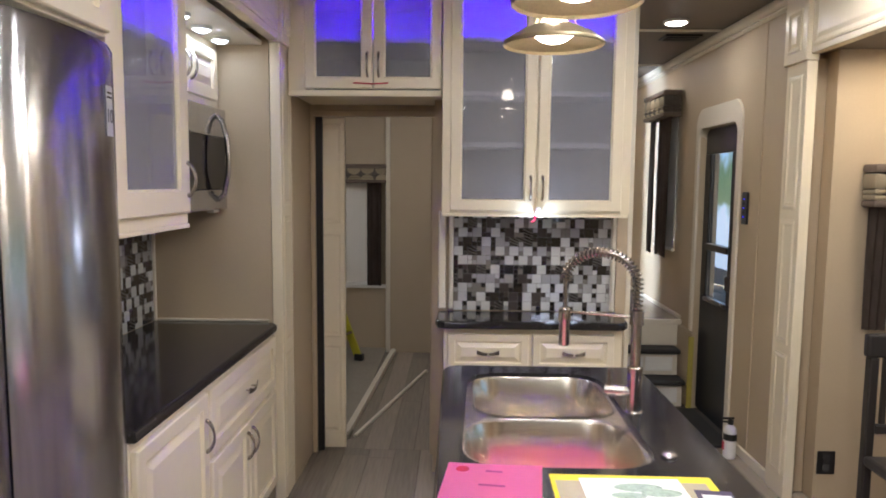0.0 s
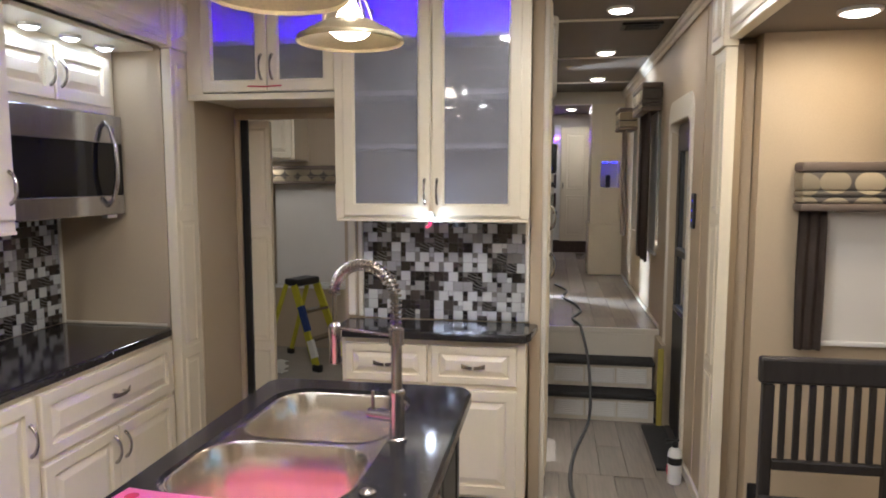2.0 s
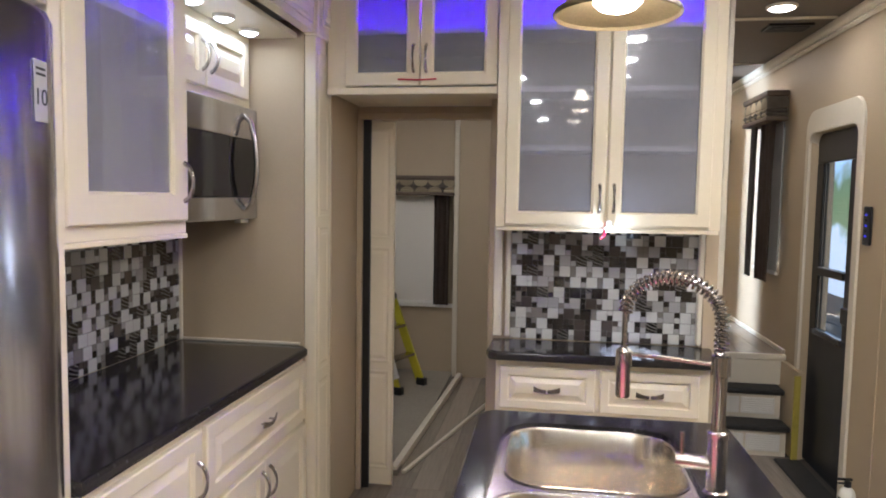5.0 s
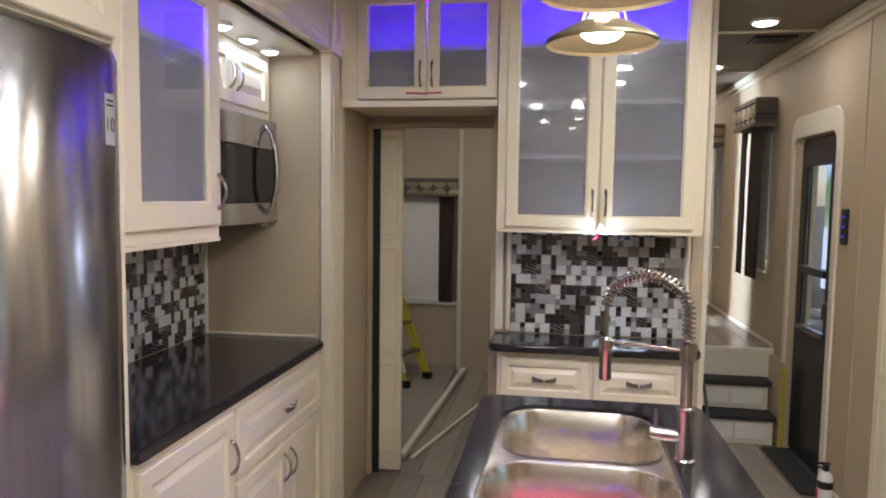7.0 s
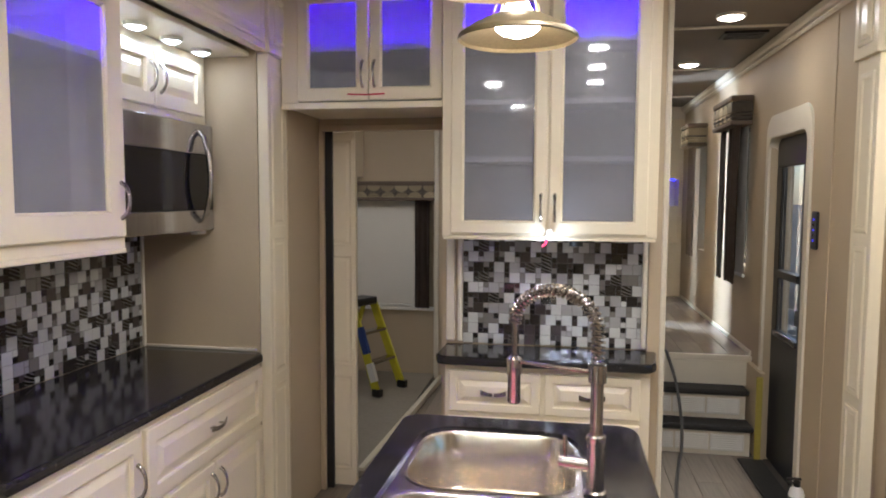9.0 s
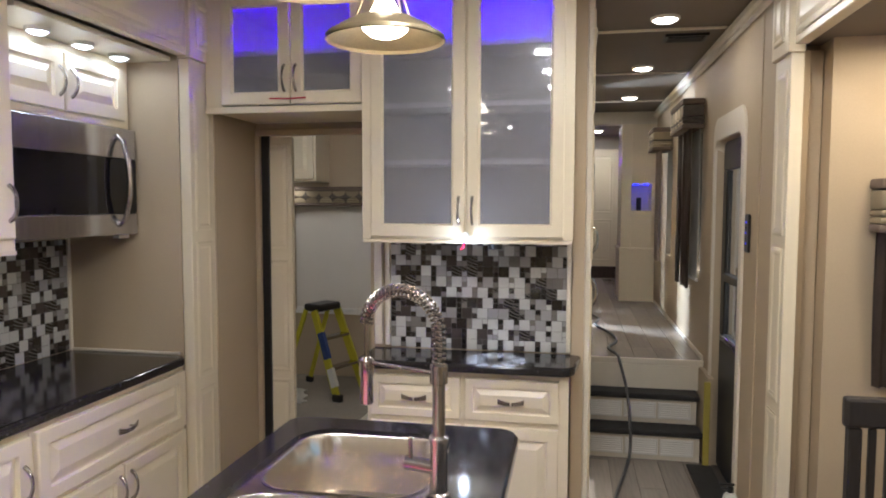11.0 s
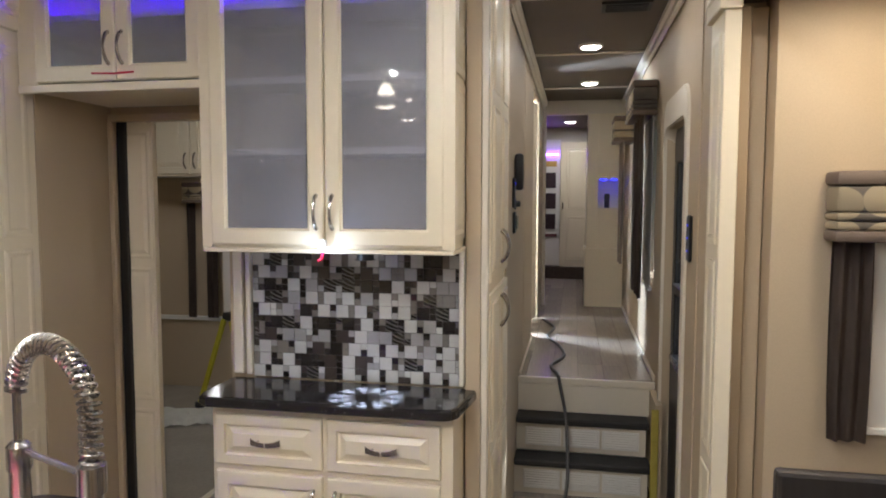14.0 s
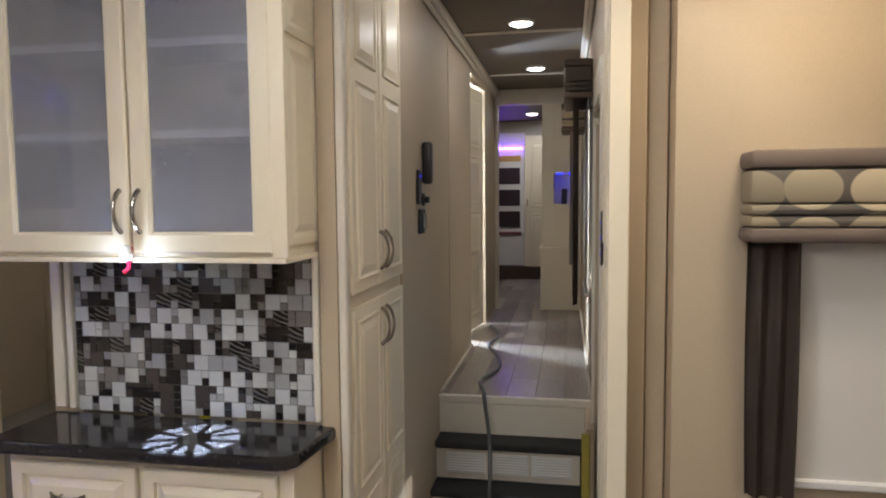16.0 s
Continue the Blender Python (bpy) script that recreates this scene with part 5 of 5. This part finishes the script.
def bedroom():
    bed = thing("bed", pose(0.9, 10.86, DECK), "brown platform at the front of the bedroom", "bed base")
    part("base", box(-0.5, 0.8, -0.05, 0.15, 0.0, 0.16, 0.01), material("brown_carpet", (0.07, 0.05, 0.04), 0.9, vary=0.3, scale=30, bump=0.3), bed)
    dr = thing("wardrobe", pose(0, 10.9, 0), "white wardrobe, the shade in its square shelves put on as dark plates", "wardrobe")
    part("back", box(0.52, 1.125, 0.0, 0.10, 0.75, 2.40), WHITE, dr)
    # flat dark plates carry the shade inside the open shelves
    for z in (1.23, 1.50, 1.77):
        part("opening_shade", box(0.66, 1.07, -0.012, -0.002, z, z + 0.20, 0.003), material("recess_shade", (0.03, 0.015, 0.02), 0.6), dr)
    part("ochre_stripe", box(0.60, 1.08, -0.012, -0.002, 2.05, 2.12, 0.002), material("ochre_paint", (0.55, 0.35, 0.08), 0.5), dr)
    part("maroon_rail", box(0.58, 1.09, -0.014, -0.002, 1.13, 1.17, 0.002), material("maroon_rail", (0.16, 0.05, 0.06), 0.5), dr)
    part("light_strip", box(0.57, 1.10, -0.03, -0.02, 2.20, 2.215), glow("violet_strip", (0.30, 0.08, 1.0), 30.0), dr, "violet light strip")
    do = thing("door_bedroom", pose(0, 10.86, 0), "cream bedroom door with recessed panels", "door", kind="structure")
    part("slab", box(1.13, 1.56, -0.02, 0.03, 0.60, 2.36, 0.003), CAB, do)
    for z0, z1 in ((0.82, 1.40), (1.48, 2.28)):
        part("panel", rings(0.28, z1 - z0, ((0, 0), (0, -0.003), (0.012, -0.007), (0.03, -0.001), (0.05, -0.006)), x=1.20, z=z0), CAB, do, m=pose(0, -0.02, 0))
    part("handle", tube([(1.165, -0.02, 1.5), (1.165, -0.07, 1.5), (1.165, -0.07, 1.58)], 0.008, 8), NICKEL, do)


bedroom()

def smooth_line(points, steps=8):
    """A soft curve through the points."""
    pts = [Vector(p) for p in points]
    pts = [pts[0] * 2 - pts[1]] + pts + [pts[-1] * 2 - pts[-2]]
    out = []
    for a, b, c, d in zip(pts, pts[1:], pts[2:], pts[3:]):
        for k in range(steps):
            u = k / steps
            out.append(((b * 2) + (c - a) * u + (a * 2 - b * 5 + c * 4 - d) * u * u + (b * 3 - a - c * 3 + d) * u ** 3) / 2)
    return out + [pts[-2]]


LOW, HIGH = 0.011, DECK + 0.012
cable = smooth_line([(1.07, 7.60, HIGH), (1.17, 7.25, HIGH), (1.13, 6.90, HIGH), (1.23, 6.55, HIGH), (1.26, 6.25, HIGH), (1.19, 5.98, HIGH), (1.235, 5.76, HIGH), (1.245, 5.69, HIGH - 0.02),
                     (1.285, 5.562, 0.412), (1.30, 5.432, 0.216), (1.295, 5.37, 0.07), (1.26, 5.24, LOW), (1.175, 4.80, LOW), (1.15, 4.40, LOW), (1.21, 4.02, LOW), (1.30, 3.62, LOW)])
solid("power_cable", tube(cable, 0.010, 8), CABLE, "grey power cable trailing down the steps", "cable", "object", smooth=True)


# ---- writing ----
def lettering(text, size, m, mat, parent):
    cu = bpy.data.curves.new("lettering", "FONT")
    cu.body, cu.size, cu.extrude, cu.align_x, cu.align_y = text, size, 0.0004, "CENTER", "CENTER"
    tmp = bpy.data.objects.new("lettering", cu)
    me = bpy.data.meshes.new_from_object(tmp)
    bpy.data.objects.remove(tmp)
    me.materials.append(mat)
    ob = new("lettering", me)
    ob.parent, ob.matrix_local = parent, m
    return ob


lettering("10", 0.046, pose(0, -0.0018, 1.742, 90, 0, 0), BLACK, sticker)
for k in range(2):
    part("printed_bar", box(-0.0165, 0.0165, -0.0020, -0.0015, 1.785 + k * 0.011, 1.790 + k * 0.011), DARKSTEEL, sticker)


# ---- splashback tiles ----
def tile_material(name, base, rough, streak=None):
    m = material(name, base, rough, vary=0.06, scale=14, grain=70, bump=0.02, stretch=(1, 1, 6) if streak else (1, 1, 1), dark=streak)
    m.node_tree.nodes["Principled BSDF"].inputs["Coat Weight"].default_value = 0.5
    return m


def streaked_tile():
    """Black tile with pale wavy lines across it."""
    m = tile_material("streaked_tile", (0.018, 0.016, 0.016), 0.12)
    n, l = m.node_tree.nodes, m.node_tree.links
    b, at, wave, edge, mix = n["Principled BSDF"], n.new("ShaderNodeTexCoord"), n.new("ShaderNodeTexWave"), n.new("ShaderNodeMapRange"), n.new("ShaderNodeMix")
    mp = n.new("ShaderNodeMapping")
    mp.inputs["Scale"].default_value = (0.6, 0, 1.5)
    wave.bands_direction = "DIAGONAL"
    wave.inputs["Scale"].default_value, wave.inputs["Distortion"].default_value, wave.inputs["Detail Scale"].default_value = 26, 3.5, 0.8
    l.new(at.outputs["Object"], mp.inputs["Vector"]), l.new(mp.outputs[0], wave.inputs["Vector"])
    edge.inputs[1].default_value, edge.inputs[2].default_value = 0.62, 0.85
    l.new(wave.outputs["Fac"], edge.inputs[0]), l.new(edge.outputs[0], mix.inputs[0])
    mix.data_type = "RGBA"
    mix.inputs[6].default_value, mix.inputs[7].default_value = (0.016, 0.014, 0.014, 1), (0.15, 0.14, 0.125, 1)
    l.new(mix.outputs[2], b.inputs["Base Color"])
    return m


TILES = [tile_material("white_tile", (0.52, 0.52, 0.505), 0.12), tile_material("black_tile", (0.022, 0.019, 0.018), 0.08),
         tile_material("grey_tile", (0.19, 0.175, 0.16), 0.12), tile_material("brown_tile", (0.055, 0.045, 0.04), 0.10),
         streaked_tile(), tile_material("pearl_tile", (0.33, 0.325, 0.32), 0.22)]
GROUT = material("grey_grout", (0.13, 0.12, 0.11), 0.8, vary=0.1, bump=0.1)
CELL = 0.0246


def splashback(name, m, cols, rows, seed, label):
    """Mixed mosaic: squares of two cells among squares of one, each a tile of its own."""
    root = tagged(new(name, finish(name, box(0, cols * CELL, -0.001, 0.006, 0, rows * CELL), GROUT)), label, "splashback", kind="structure")
    root.matrix_world = m
    rnd = random.Random(seed)
    meshes = {}
    for size in (1, 2):
        for k, mat in enumerate(TILES):
            s = size * CELL - 0.0018
            meshes[size, k] = finish("tile", box(0, s, -0.006, 0.0, 0, s, 0.0012), mat)
    rest = {}
    count = 0
    for pair in range((rows + 1) // 2):
        r, c = pair * 2, -((pair * 4 + rnd.randrange(2)) % 3)
        tall = 2 if r + 1 < rows else 1
        while c < cols:
            high = r / rows
            cells = []
            if tall == 2:
                # top rows draw more black tiles: the cabinet's shadow put into the mix
                cells.append((c, r, 2, rnd.choices(range(6), (48, 11, 2, 9, 16, 14) if high < 0.8 else (34, 28, 4, 12, 12, 10))[0]))
                c += 2
                for k in range(rnd.choices((0, 1, 2), (12, 72, 16))[0]):
                    cells += [(c, r + j, 1, rnd.choices(range(6), (6, 36, 28, 17, 2, 11))[0]) for j in (0, 1)]
                    c += 1
            else:
                cells.append((c, r, 1, rnd.choices(range(6), (25, 26, 20, 16, 4, 9))[0]))
                c += 1
            for cc, rr, size, k in cells:
                if cc < 0 or cc + size > cols:
                    if size == 2 and -1 <= cc < cols:
                        edge = 0 if cc < 0 else cols - 1
                        cells += [(edge, rr, 1, k), (edge, rr + 1, 1, k)]
                    continue
                place = Matrix.Translation((cc * CELL + 0.0009, -0.001, rr * CELL + 0.0009))
                if count >= 330:
                    rest.setdefault(k, []).append((place, size))
                    continue
                ob = new("tile", meshes[size, k])
                ob.parent, ob.matrix_local = root, place
                count += 1
    for k, places in rest.items():
        verts, faces = [], []
        for place, size in places:
            me, base = meshes[size, k], len(verts)
            verts += [place @ v.co for v in me.vertices]
            faces += [[base + i for i in p.vertices] for p in me.polygons]
        me = bpy.data.meshes.new("tiles")
        me.from_pydata(verts, [], faces)
        me.materials.append(TILES[k])
        ob = tagged(new("tiles", me), kind="stuff")
        ob.parent = root
    return root


splashback("splashback_bar", pose(0.075, 4.278, 0.911), 34, 21, 4, "black, white and grey mosaic tile splashback")
splashback("splashback_kitchen", pose(-1.379, 2.445, 0.911, 0, 0, 90), 59, 21, 9, "black, white and grey mosaic tiles behind the kitchen worktop")


# ---- floor planks ----
def planks(parent, x0, x1, y0, y1, z, width, length, seed, skip=None):
    rnd = random.Random(seed)
    shared = {}
    x = x0
    while x < x1 - 0.01:
        w = min(width, x1 - x)
        y = y0 - rnd.random() * length
        while y < y1:
            a, b = max(y, y0), min(y + length, y1)
            if b - a > 0.03:
                key = (round(w, 3), round(b - a, 3))
                if key not in shared:
                    shared[key] = finish("plank", box(0, w - 0.0015, 0, b - a - 0.0015, -0.010, 0, 0.0008), PLANK)
                ob = new("plank", shared[key])
                ob.parent = parent
                ob.matrix_world = Matrix.Translation((x, a, z))
            y += length
        x += width


planks(subfloor, -0.86, 2.75, -0.3, 4.60, -0.001, 0.15, 1.22, 2)
planks(subfloor, -0.75, 1.02, 4.60, 6.96, -0.001, 0.15, 1.22, 6)
planks(subfloor, 1.02, 1.78, 4.60, 5.48, -0.001, 0.15, 1.22, 7)
planks(deck, 0.90, 1.78, 5.735, 11.0, DECK, 0.15, 0.92, 3)
